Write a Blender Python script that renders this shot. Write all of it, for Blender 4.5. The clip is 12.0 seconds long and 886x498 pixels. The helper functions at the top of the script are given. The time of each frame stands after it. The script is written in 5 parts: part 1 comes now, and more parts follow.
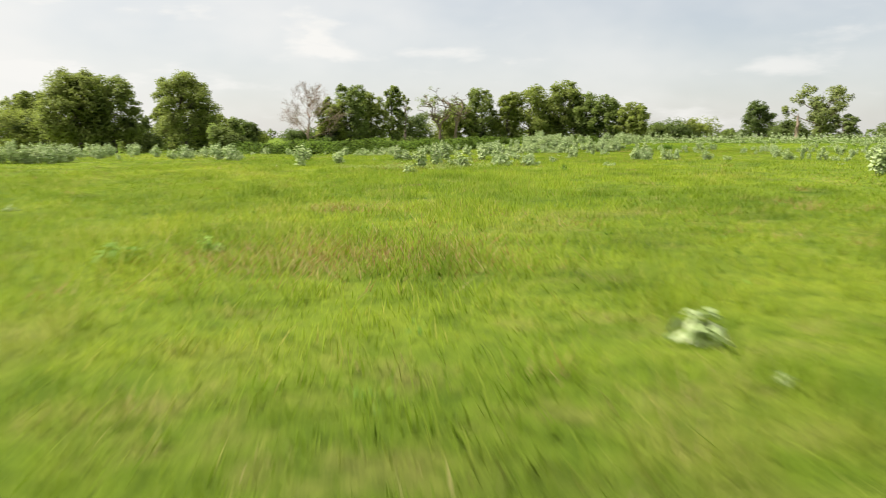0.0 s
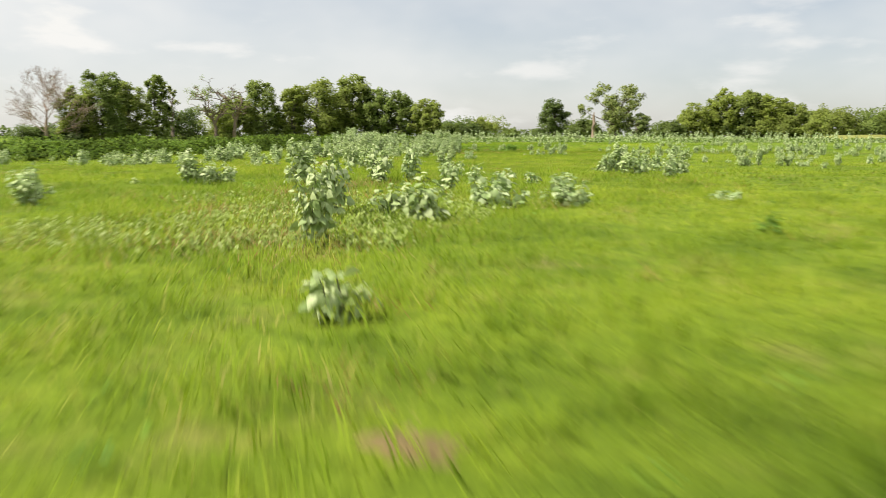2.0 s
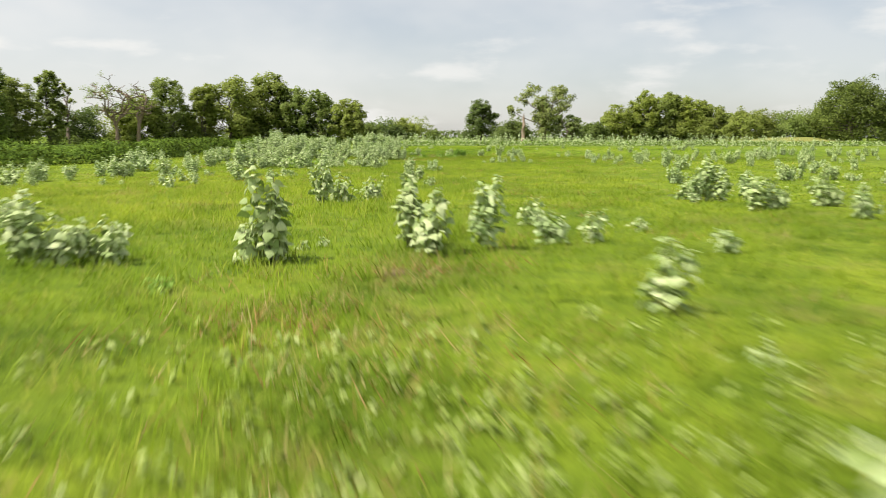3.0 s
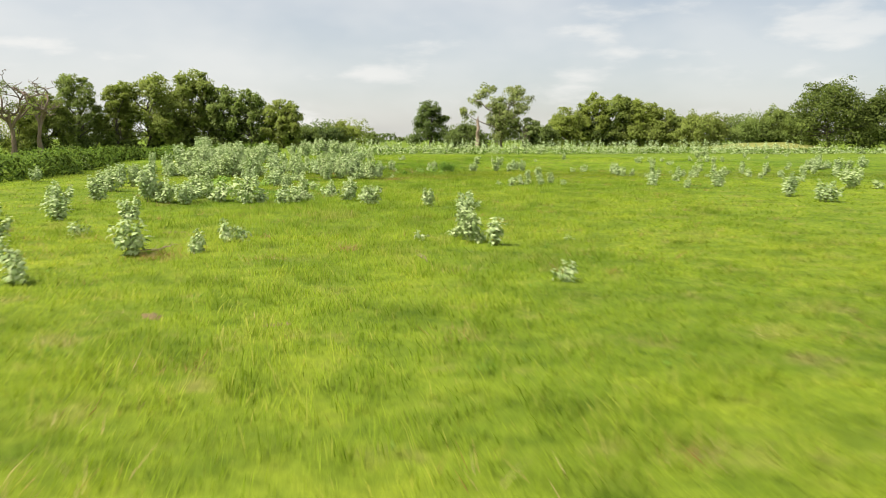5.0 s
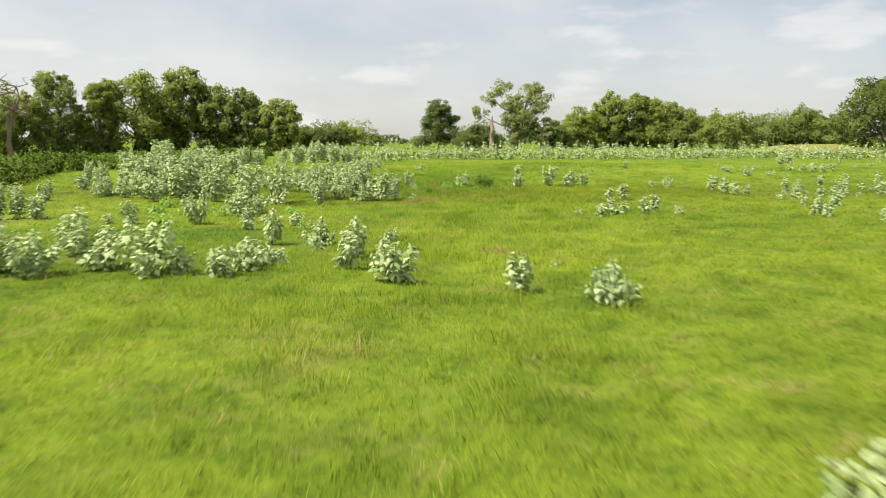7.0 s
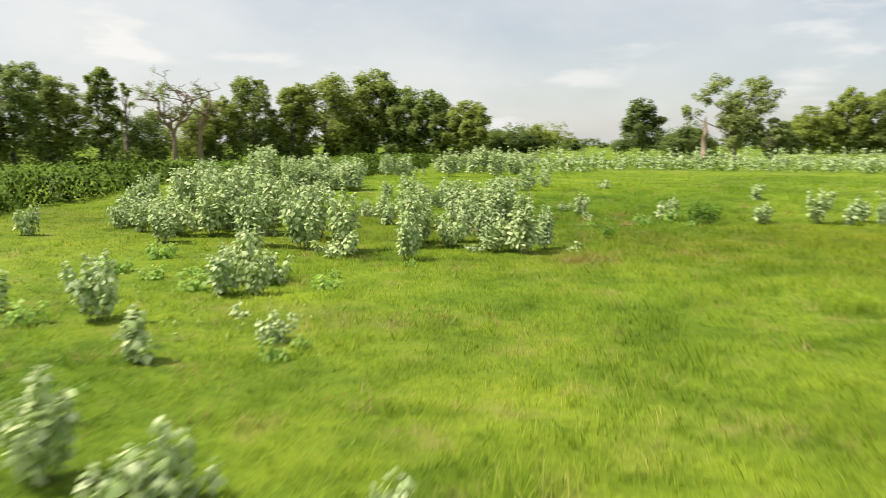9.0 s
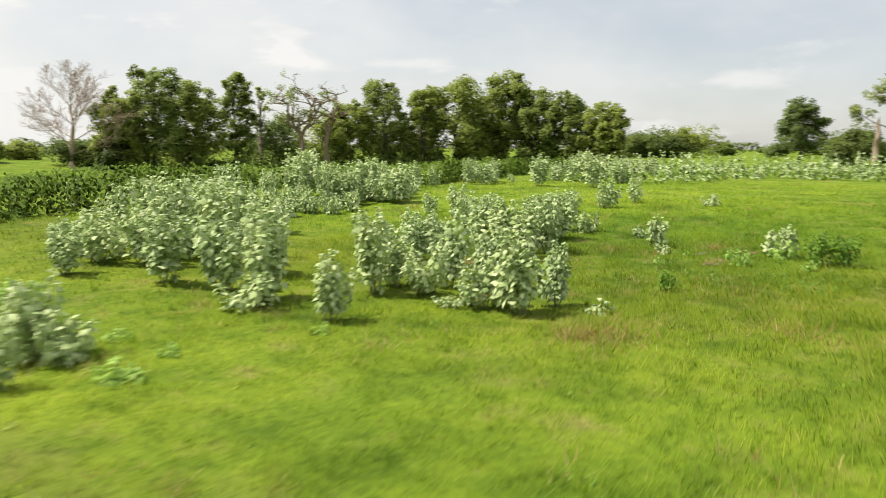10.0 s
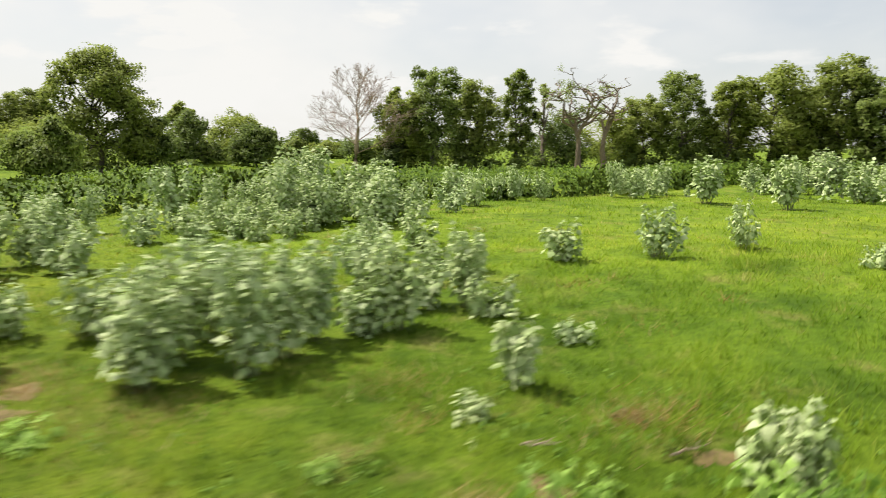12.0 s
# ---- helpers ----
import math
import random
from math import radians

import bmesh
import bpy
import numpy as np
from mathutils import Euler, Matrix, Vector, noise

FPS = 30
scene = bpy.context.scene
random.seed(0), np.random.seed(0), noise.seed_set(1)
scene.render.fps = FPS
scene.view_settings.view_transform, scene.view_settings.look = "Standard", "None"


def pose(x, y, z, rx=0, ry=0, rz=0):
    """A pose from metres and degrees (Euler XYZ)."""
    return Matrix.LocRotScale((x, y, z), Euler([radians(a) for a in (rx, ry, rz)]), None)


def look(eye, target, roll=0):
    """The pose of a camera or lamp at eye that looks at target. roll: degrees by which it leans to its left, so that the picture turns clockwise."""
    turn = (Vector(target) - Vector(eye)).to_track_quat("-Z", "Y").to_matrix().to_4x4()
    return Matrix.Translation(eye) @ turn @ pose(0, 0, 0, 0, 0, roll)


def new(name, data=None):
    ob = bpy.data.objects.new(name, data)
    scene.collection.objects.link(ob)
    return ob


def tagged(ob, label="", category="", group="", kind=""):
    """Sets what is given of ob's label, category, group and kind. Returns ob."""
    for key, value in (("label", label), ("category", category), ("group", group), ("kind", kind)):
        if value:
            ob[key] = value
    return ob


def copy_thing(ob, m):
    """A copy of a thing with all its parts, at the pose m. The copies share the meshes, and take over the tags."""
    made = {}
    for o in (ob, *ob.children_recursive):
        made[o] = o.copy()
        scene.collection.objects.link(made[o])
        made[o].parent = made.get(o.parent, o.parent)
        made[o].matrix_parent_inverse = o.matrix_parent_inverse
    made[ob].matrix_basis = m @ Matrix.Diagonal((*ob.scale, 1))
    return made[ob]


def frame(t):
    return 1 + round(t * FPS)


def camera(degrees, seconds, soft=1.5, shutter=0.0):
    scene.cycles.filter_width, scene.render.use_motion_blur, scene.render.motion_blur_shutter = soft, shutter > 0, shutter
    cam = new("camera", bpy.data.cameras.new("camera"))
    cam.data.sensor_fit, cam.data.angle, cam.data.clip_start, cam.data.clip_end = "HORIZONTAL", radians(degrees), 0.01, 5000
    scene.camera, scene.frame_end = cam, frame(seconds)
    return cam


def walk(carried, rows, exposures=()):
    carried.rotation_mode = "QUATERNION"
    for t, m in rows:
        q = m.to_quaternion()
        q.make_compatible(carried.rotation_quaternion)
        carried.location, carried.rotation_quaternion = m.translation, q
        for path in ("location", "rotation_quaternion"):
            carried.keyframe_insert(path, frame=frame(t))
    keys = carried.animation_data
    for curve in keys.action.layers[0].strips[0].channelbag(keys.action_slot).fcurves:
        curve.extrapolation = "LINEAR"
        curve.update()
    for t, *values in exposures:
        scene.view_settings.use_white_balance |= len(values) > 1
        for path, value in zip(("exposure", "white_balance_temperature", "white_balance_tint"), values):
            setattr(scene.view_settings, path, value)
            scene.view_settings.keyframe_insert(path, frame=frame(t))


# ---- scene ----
# ---------------------------------------------------------------- camera
# seconds, x, y, z, yaw, pitch, roll
PATH = [
    (0, 13.19, -19.67, 2.49, 27.44, -8.45, -0.07),
    (0.5, 8.94, -14.01, 2.38, 23.45, -8.46, -0.06),
    (1, 4.38, -7.28, 2.31, 18.93, -8.48, -0.02),
    (1.5, 0.01, 0.00, 2.29, 14.44, -8.54, 0.06),
    (2, -3.81, 7.04, 2.34, 10.56, -8.54, 0.05),
    (2.5, -7.07, 13.83, 2.53, 7.18, -8.53, 0.13),
    (3, -9.86, 20.09, 2.75, 4.14, -8.46, 0.08),
    (3.5, -12.28, 26.42, 3.00, 1.54, -8.38, 0.01),
    (4, -14.35, 32.59, 3.23, -0.20, -8.38, -0.01),
    (4.5, -15.96, 38.44, 3.41, -0.99, -8.31, 0.03),
    (5, -17.17, 44.07, 3.53, -1.11, -8.29, 0.11),
    (5.5, -18.00, 49.56, 3.59, -1.04, -8.32, 0.13),
    (6, -18.61, 54.97, 3.63, -1.03, -8.31, 0.04),
    (6.5, -19.04, 60.24, 3.68, -1.10, -8.25, -0.05),
    (7, -19.40, 65.41, 3.75, -0.95, -8.20, -0.00),
    (7.5, -19.64, 70.57, 3.83, 0.05, -8.23, 0.03),
    (8, -19.63, 75.85, 3.89, 2.43, -8.20, 0.02),
    (8.5, -19.26, 81.41, 3.89, 7.56, -8.16, -0.15),
    (9, -18.58, 87.07, 3.87, 14.07, -7.91, 0.07),
    (9.5, -17.62, 92.46, 3.89, 19.53, -7.72, 0.30),
    (10, -16.30, 97.75, 3.90, 25.19, -7.67, 0.23),
    (10.5, -14.99, 103.25, 3.87, 32.07, -7.75, 0.20),
    (11, -13.75, 108.77, 3.90, 39.80, -7.79, -0.31),
    (11.5, -13.18, 114.22, 3.88, 45.65, -7.72, 0.08),
    (12, -13.07, 119.66, 3.84, 50.40, -7.77, 0.27),
]
LENS = 60.85
cam = camera(LENS, 12.0, soft=0.5, shutter=0.5)
walk(cam, [(t, pose(x, y, z, 90 + pitch, -roll, yaw)) for t, x, y, z, yaw, pitch, roll in PATH])

# ---------------------------------------------------------------- sky, sun, exposure
scene.view_settings.exposure = 0.0
SUN_FROM = Vector((-0.50, -0.15, 0.85)).normalized()
world = bpy.data.worlds.new("sky")
scene.world = world
world.use_nodes = True
wn, wl = world.node_tree.nodes, world.node_tree.links
wn.clear()
w_out, w_bg = wn.new("ShaderNodeOutputWorld"), wn.new("ShaderNodeBackground")
w_sky = wn.new("ShaderNodeTexSky")
w_sky.sky_type = 'NISHITA'
w_sky.sun_disc = False
w_sky.sun_elevation = math.asin(SUN_FROM.z)
w_sky.sun_rotation = math.atan2(SUN_FROM.x, SUN_FROM.y)
w_sky.air_density, w_sky.dust_density, w_sky.ozone_density = 1.0, 1.2, 1.5
w_co = wn.new("ShaderNodeTexCoord")
w_map = wn.new("ShaderNodeMapping")
w_map.inputs["Scale"].default_value = (2.0, 2.0, 4.0)
w_noise = wn.new("ShaderNodeTexNoise")
w_noise.inputs["Scale"].default_value = 1.6
w_noise.inputs["Detail"].default_value = 4.0
w_noise.inputs["Roughness"].default_value = 0.55
w_ramp = wn.new("ShaderNodeValToRGB")
w_ramp.color_ramp.elements[0].position, w_ramp.color_ramp.elements[1].position = 0.34, 0.64
w_ramp.color_ramp.elements[0].color, w_ramp.color_ramp.elements[1].color = (0.44, 0.44, 0.44, 1), (0.72, 0.72, 0.72, 1)
w_mix = wn.new("ShaderNodeMixRGB")
w_mix.inputs["Color2"].default_value = (8.55, 8.45, 8.15, 1)
w_bg.inputs["Strength"].default_value = 0.11
wl.new(w_co.outputs["Generated"], w_map.inputs["Vector"])
wl.new(w_map.outputs["Vector"], w_noise.inputs["Vector"])
wl.new(w_noise.outputs["Fac"], w_ramp.inputs["Fac"])
w_map2 = wn.new("ShaderNodeMapping")
w_map2.inputs["Scale"].default_value = (4.2, 4.2, 13.0)
w_puff = wn.new("ShaderNodeTexNoise")
w_puff.inputs["Scale"].default_value, w_puff.inputs["Detail"].default_value, w_puff.inputs["Roughness"].default_value = 1.7, 6.0, 0.5
w_cut = wn.new("ShaderNodeMapRange")
w_cut.interpolation_type = 'SMOOTHSTEP'
w_cut.inputs["From Min"].default_value, w_cut.inputs["From Max"].default_value, w_cut.inputs["To Max"].default_value = 0.53, 0.70, 0.32
w_add = wn.new("ShaderNodeMath")
w_add.operation, w_add.use_clamp = 'ADD', True
wl.new(w_co.outputs["Generated"], w_map2.inputs["Vector"])
wl.new(w_map2.outputs["Vector"], w_puff.inputs["Vector"])
wl.new(w_puff.outputs["Fac"], w_cut.inputs["Value"])
wl.new(w_ramp.outputs["Color"], w_add.inputs[0])
wl.new(w_cut.outputs["Result"], w_add.inputs[1])
# thin haze, whiter towards the sun
w_dot = wn.new("ShaderNodeVectorMath")
w_dot.operation = 'DOT_PRODUCT'
w_dot.inputs[1].default_value = (-1.0, 0.0, 0.0)
w_haze = wn.new("ShaderNodeMapRange")
w_haze.inputs["From Min"].default_value, w_haze.inputs["From Max"].default_value, w_haze.inputs["To Max"].default_value = 0.45, 0.95, 0.31
w_sum = wn.new("ShaderNodeMath")
w_sum.operation, w_sum.use_clamp = 'ADD', True
wl.new(w_co.outputs["Generated"], w_dot.inputs[0])
wl.new(w_dot.outputs["Value"], w_haze.inputs["Value"])
wl.new(w_add.outputs["Value"], w_sum.inputs[0])
wl.new(w_haze.outputs["Result"], w_sum.inputs[1])
w_clear = wn.new("ShaderNodeMapRange")
w_clear.inputs["From Min"].default_value, w_clear.inputs["From Max"].default_value = -0.6, 0.1
w_clear.inputs["To Min"].default_value, w_clear.inputs["To Max"].default_value = -0.22, 0.0
w_all = wn.new("ShaderNodeMath")
w_all.operation, w_all.use_clamp = 'ADD', True
wl.new(w_dot.outputs["Value"], w_clear.inputs["Value"])
wl.new(w_sum.outputs["Value"], w_all.inputs[0])
wl.new(w_clear.outputs["Result"], w_all.inputs[1])
wl.new(w_all.outputs["Value"], w_mix.inputs["Fac"])
wl.new(w_sky.outputs["Color"], w_mix.inputs["Color1"])
wl.new(w_mix.outputs["Color"], w_bg.inputs["Color"])
wl.new(w_bg.outputs["Background"], w_out.inputs["Surface"])

sun_data = bpy.data.lights.new("sun", 'SUN')
sun_data.energy, sun_data.angle, sun_data.color = 5.0, radians(0.6), (1.0, 0.95, 0.86)
sun = new("sun", sun_data)
sun.matrix_world = look(SUN_FROM * 200, (0, 0, 0))

# ---------------------------------------------------------------- materials


def material(name):
    m = bpy.data.materials.new(name)
    m.use_nodes = True
    nt = m.node_tree
    return m, nt.nodes, nt.links, nt.nodes["Principled BSDF"]


def ramp_node(nodes, stops):
    r = nodes.new("ShaderNodeValToRGB")
    e = r.color_ramp.elements
    while len(e) < len(stops):
        e.new(0.5)
    for k, (p, c) in zip(e, stops):
        k.position, k.color = p, (*c, 1)
    return r


def noise_node(nodes, links, vec, scale, detail=3.0, rough=0.55):
    n = nodes.new("ShaderNodeTexNoise")
    n.inputs["Scale"].default_value, n.inputs["Detail"].default_value, n.inputs["Roughness"].default_value = scale, detail, rough
    links.new(vec, n.inputs["Vector"])
    return n.outputs["Fac"]


def mix_node(nodes, links, kind, fac, a, b):
    m = nodes.new("ShaderNodeMixRGB")
    m.blend_type = kind
    for key, v in (("Fac", fac), ("Color1", a), ("Color2", b)):
        if isinstance(v, (int, float)):
            m.inputs[key].default_value = v
        elif isinstance(v, tuple):
            m.inputs[key].default_value = (*v, 1)
        else:
            links.new(v, m.inputs[key])
    return m.outputs["Color"]


def sward(nodes, links):
    """The colour of the pasture at a place: green patches, dry straw, rusty stems, and tone set by place."""
    where = nodes.new("ShaderNodeNewGeometry").outputs["Position"]
    broad = noise_node(nodes, links, where, 0.055, 3)
    mid = noise_node(nodes, links, where, 0.42, 4, 0.6)
    r1 = ramp_node(nodes, [(0.30, (0.165, 0.240, 0.018)), (0.50, (0.215, 0.290, 0.021)), (0.72, (0.270, 0.330, 0.027))])
    links.new(broad, r1.inputs["Fac"])
    r2 = ramp_node(nodes, [(0.30, (0.62, 0.68, 0.66)), (0.50, (1.0, 1.0, 1.0)), (0.70, (1.25, 1.16, 1.15))])
    links.new(mid, r2.inputs["Fac"])
    green = mix_node(nodes, links, 'MULTIPLY', 1.0, r1.outputs["Color"], r2.outputs["Color"])
    small = noise_node(nodes, links, where, 1.5, 3, 0.6)
    r4 = ramp_node(nodes, [(0.32, (0.70, 0.76, 0.72)), (0.48, (1.0, 1.0, 1.0)), (0.68, (1.15, 1.09, 1.1))])
    links.new(small, r4.inputs["Fac"])
    green = mix_node(nodes, links, 'MULTIPLY', 1.0, green, r4.outputs["Color"])
    # tint along y: near 120 browner grass and backlit shade put into colour
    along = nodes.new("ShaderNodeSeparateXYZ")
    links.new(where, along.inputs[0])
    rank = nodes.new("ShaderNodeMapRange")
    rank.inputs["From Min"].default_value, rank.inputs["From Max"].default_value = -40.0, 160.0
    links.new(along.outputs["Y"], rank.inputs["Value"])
    tinted = ramp_node(nodes, [(0.0, (0.86, 0.89, 0.90)), (0.17, (0.88, 0.90, 0.92)), (0.25, (0.98, 0.98, 0.96)), (0.45, (0.99, 0.98, 0.96)), (0.66, (1.02, 1.01, 0.98)), (0.745, (0.98, 1.0, 0.92)), (0.80, (0.72, 0.72, 0.60)), (0.87, (0.94, 1.0, 0.86))])
    links.new(rank.outputs["Result"], tinted.inputs["Fac"])
    green = mix_node(nodes, links, 'MULTIPLY', 1.0, green, tinted.outputs["Color"])
    patch = noise_node(nodes, links, where, 0.17, 5, 0.62)
    dry = ramp_node(nodes, [(0.60, (0, 0, 0)), (0.74, (0.55, 0.55, 0.55))])
    links.new(patch, dry.inputs["Fac"])
    green = mix_node(nodes, links, 'MIX', dry.outputs["Color"], green, (0.36, 0.31, 0.08))
    # spots of darker, deeper green, placed to match the tone in the camera's view
    for cx, cy, radius, share in ((-30, 93, 13, 0.75), (-16.5, 33.5, 5, 0.8), (-14, 67.5, 4.5, 0.6), (-20.5, 104.5, 8, 0.75), (-18.5, 130, 12, 0.8)):
        from_spot = nodes.new("ShaderNodeVectorMath")
        from_spot.operation = 'DISTANCE'
        from_spot.inputs[1].default_value = (cx, cy, 0.0)
        links.new(where, from_spot.inputs[0])
        darker_spot = nodes.new("ShaderNodeMapRange")
        darker_spot.interpolation_type = 'SMOOTHSTEP'
        darker_spot.inputs["From Min"].default_value, darker_spot.inputs["From Max"].default_value = radius, 0.35 * radius
        darker_spot.inputs["To Max"].default_value = share
        links.new(from_spot.outputs["Value"], darker_spot.inputs["Value"])
        green = mix_node(nodes, links, 'MULTIPLY', darker_spot.outputs["Result"], green, (0.72, 0.80, 0.78))
    # straw and thin places a stride across
    thin = noise_node(nodes, links, where, 0.75, 6, 0.68)
    bare = ramp_node(nodes, [(0.55, (0, 0, 0)), (0.70, (0.55, 0.55, 0.55))])
    links.new(thin, bare.inputs["Fac"])
    green = mix_node(nodes, links, 'MIX', bare.outputs["Color"], green, (0.31, 0.25, 0.085))
    # the bank by the oaks has dried to hay
    away = nodes.new("ShaderNodeVectorMath")
    away.operation = 'DISTANCE'
    away.inputs[1].default_value = (80.0, 258.0, 2.0)
    links.new(where, away.inputs[0])
    hay = nodes.new("ShaderNodeMapRange")
    hay.interpolation_type = 'SMOOTHSTEP'
    hay.inputs["From Min"].default_value, hay.inputs["From Max"].default_value = 24.0, 12.0
    hay.inputs["To Max"].default_value = 0.7
    links.new(away.outputs["Value"], hay.inputs["Value"])
    return mix_node(nodes, links, 'MIX', hay.outputs["Result"], green, (0.42, 0.37, 0.12)), where


def leafy(name, stops, rough, thin, spread=0.35, scale=3.0):
    """Leaves: each island differs, light passes through in part."""
    m, nodes, links, bsdf = material(name)
    geo = nodes.new("ShaderNodeNewGeometry")
    r = ramp_node(nodes, stops)
    links.new(geo.outputs["Random Per Island"], r.inputs["Fac"])
    n = noise_node(nodes, links, geo.outputs["Position"], scale, 3)
    shade = ramp_node(nodes, [(0.3, (1 - spread, 1 - spread, 1 - spread)), (0.7, (1 + spread, 1 + spread, 1 + spread))])
    links.new(n, shade.inputs["Fac"])
    col = mix_node(nodes, links, 'MULTIPLY', 1.0, r.outputs["Color"], shade.outputs["Color"])
    # no two trees or plants have quite the same green
    own = ramp_node(nodes, [(0.0, (0.82, 0.92, 1.0)), (0.5, (0.97, 1.0, 1.0)), (1.0, (1.06, 1.09, 0.94))])
    links.new(nodes.new("ShaderNodeObjectInfo").outputs["Random"], own.inputs["Fac"])
    col = mix_node(nodes, links, 'MULTIPLY', 1.0 if scale < 1 else 0.35, col, own.outputs["Color"])
    links.new(col, bsdf.inputs["Base Color"])
    bsdf.inputs["Roughness"].default_value = rough
    bsdf.inputs["Specular IOR Level"].default_value = 0.25
    tr = nodes.new("ShaderNodeBsdfTranslucent")
    links.new(col, tr.inputs["Color"])
    mx = nodes.new("ShaderNodeMixShader")
    mx.inputs["Fac"].default_value = thin
    links.new(bsdf.outputs[0], mx.inputs[1])
    links.new(tr.outputs[0], mx.inputs[2])
    links.new(mx.outputs[0], nodes["Material Output"].inputs["Surface"])
    return m


def barky(name, a, b, scale):
    m, nodes, links, bsdf = material(name)
    co = nodes.new("ShaderNodeTexCoord").outputs["Object"]
    mp = nodes.new("ShaderNodeMapping")
    mp.inputs["Scale"].default_value = (1, 1, 0.25)
    links.new(co, mp.inputs["Vector"])
    n = noise_node(nodes, links, mp.outputs["Vector"], scale, 6, 0.65)
    r = ramp_node(nodes, [(0.3, a), (0.7, b)])
    links.new(n, r.inputs["Fac"])
    links.new(r.outputs["Color"], bsdf.inputs["Base Color"])
    bsdf.inputs["Roughness"].default_value = 0.9
    bp = nodes.new("ShaderNodeBump")
    bp.inputs["Strength"].default_value, bp.inputs["Distance"].default_value = 0.6, 0.05
    links.new(n, bp.inputs["Height"])
    links.new(bp.outputs["Normal"], bsdf.inputs["Normal"])
    return m


def ground_material():
    m, nodes, links, bsdf = material("pasture")
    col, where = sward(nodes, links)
    fine = noise_node(nodes, links, where, 7.0, 8, 0.7)
    r = ramp_node(nodes, [(0.32, (0.56, 0.60, 0.56)), (0.52, (0.90, 0.94, 0.94)), (0.70, (1.14, 1.15, 1.2))])
    links.new(fine, r.inputs["Fac"])
    grain = noise_node(nodes, links, where, 34.0, 4, 0.75)
    r3 = ramp_node(nodes, [(0.35, (0.60, 0.63, 0.60)), (0.5, (0.94, 0.95, 0.94)), (0.66, (1.30, 1.26, 1.35))])
    links.new(grain, r3.inputs["Fac"])
    col = mix_node(nodes, links, 'MULTIPLY', 1.0, col, r3.outputs["Color"])
    links.new(mix_node(nodes, links, 'MULTIPLY', 1.0, col, r.outputs["Color"]), bsdf.inputs["Base Color"])
    bsdf.inputs["Roughness"].default_value = 0.85
    bsdf.inputs["Specular IOR Level"].default_value = 0.1
    bp = nodes.new("ShaderNodeBump")
    bp.inputs["Strength"].default_value, bp.inputs["Distance"].default_value = 0.6, 0.10
    links.new(fine, bp.inputs["Height"])
    links.new(bp.outputs["Normal"], bsdf.inputs["Normal"])
    return m


def grass_material():
    m, nodes, links, bsdf = material("grass_blades")
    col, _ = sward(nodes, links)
    geo = nodes.new("ShaderNodeNewGeometry")
    r = ramp_node(nodes, [(0.0, (1.05, 1.14, 1.05)), (0.45, (1.28, 1.32, 1.4)), (0.86, (1.45, 1.44, 1.8)), (0.94, (1.80, 1.5, 3.0)), (1.0, (2.0, 1.55, 4.2))])
    links.new(geo.outputs["Random Per Island"], r.inputs["Fac"])
    c = mix_node(nodes, links, 'MULTIPLY', 1.0, col, r.outputs["Color"])
    links.new(c, bsdf.inputs["Base Color"])
    bsdf.inputs["Roughness"].default_value = 0.75
    bsdf.inputs["Specular IOR Level"].default_value = 0.12
    tr = nodes.new("ShaderNodeBsdfTranslucent")
    links.new(c, tr.inputs["Color"])
    mx = nodes.new("ShaderNodeMixShader")
    mx.inputs["Fac"].default_value = 0.42
    links.new(bsdf.outputs[0], mx.inputs[1])
    links.new(tr.outputs[0], mx.inputs[2])
    links.new(mx.outputs[0], nodes["Material Output"].inputs["Surface"])
    return m


SILVER_STOPS = [(0.0, (0.25, 0.34, 0.10)), (0.3, (0.40, 0.50, 0.195)), (0.65, (0.52, 0.60, 0.27)), (1.0, (0.68, 0.74, 0.40))]
M_GROUND, M_GRASS = ground_material(), grass_material()
M_SILVER = leafy("silver_leaves", SILVER_STOPS, 0.75, 0.12, 0.15, 6.0)
M_LIME = leafy("lime_leaves", [(0.0, (0.27, 0.43, 0.06)), (1.0, (0.48, 0.66, 0.15))], 0.6, 0.35, 0.2, 6.0)
M_VINE = leafy("vine_leaves", [(0.0, (0.085, 0.140, 0.018)), (0.6, (0.155, 0.240, 0.028)), (1.0, (0.26, 0.355, 0.047))], 0.7, 0.42, 0.35, 0.4)
M_TREE = leafy("tree_leaves", [(0.0, (0.262, 0.310, 0.062)), (0.6, (0.342, 0.395, 0.082)), (1.0, (0.415, 0.455, 0.104))], 0.6, 0.54, 0.20, 0.25)
M_PALE = leafy("pale_leaves", [(0.0, (0.26, 0.30, 0.085)), (1.0, (0.46, 0.49, 0.16))], 0.75, 0.45, 0.3, 0.25)
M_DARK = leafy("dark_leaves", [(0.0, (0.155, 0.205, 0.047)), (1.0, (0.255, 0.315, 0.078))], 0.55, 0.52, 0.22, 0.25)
M_OAK = leafy("oak_leaves", [(0.0, (0.100, 0.140, 0.025)), (1.0, (0.250, 0.305, 0.060))], 0.7, 0.45, 0.3, 0.25)
M_SILVER_LEAF, _n, _l, _b = material("silver_leaf")
_o = _n.new("ShaderNodeObjectInfo")
_r = ramp_node(_n, SILVER_STOPS)
_l.new(_o.outputs["Random"], _r.inputs["Fac"])
_v = noise_node(_n, _l, _n.new("ShaderNodeTexCoord").outputs["Object"], 7.0, 3)
_s = ramp_node(_n, [(0.3, (0.85, 0.85, 0.85)), (0.7, (1.15, 1.15, 1.15))])
_l.new(_v, _s.inputs["Fac"])
_l.new(mix_node(_n, _l, 'MULTIPLY', 1.0, _r.outputs["Color"], _s.outputs["Color"]), _b.inputs["Base Color"])
_b.inputs["Roughness"].default_value, _b.inputs["Specular IOR Level"].default_value = 0.75, 0.25
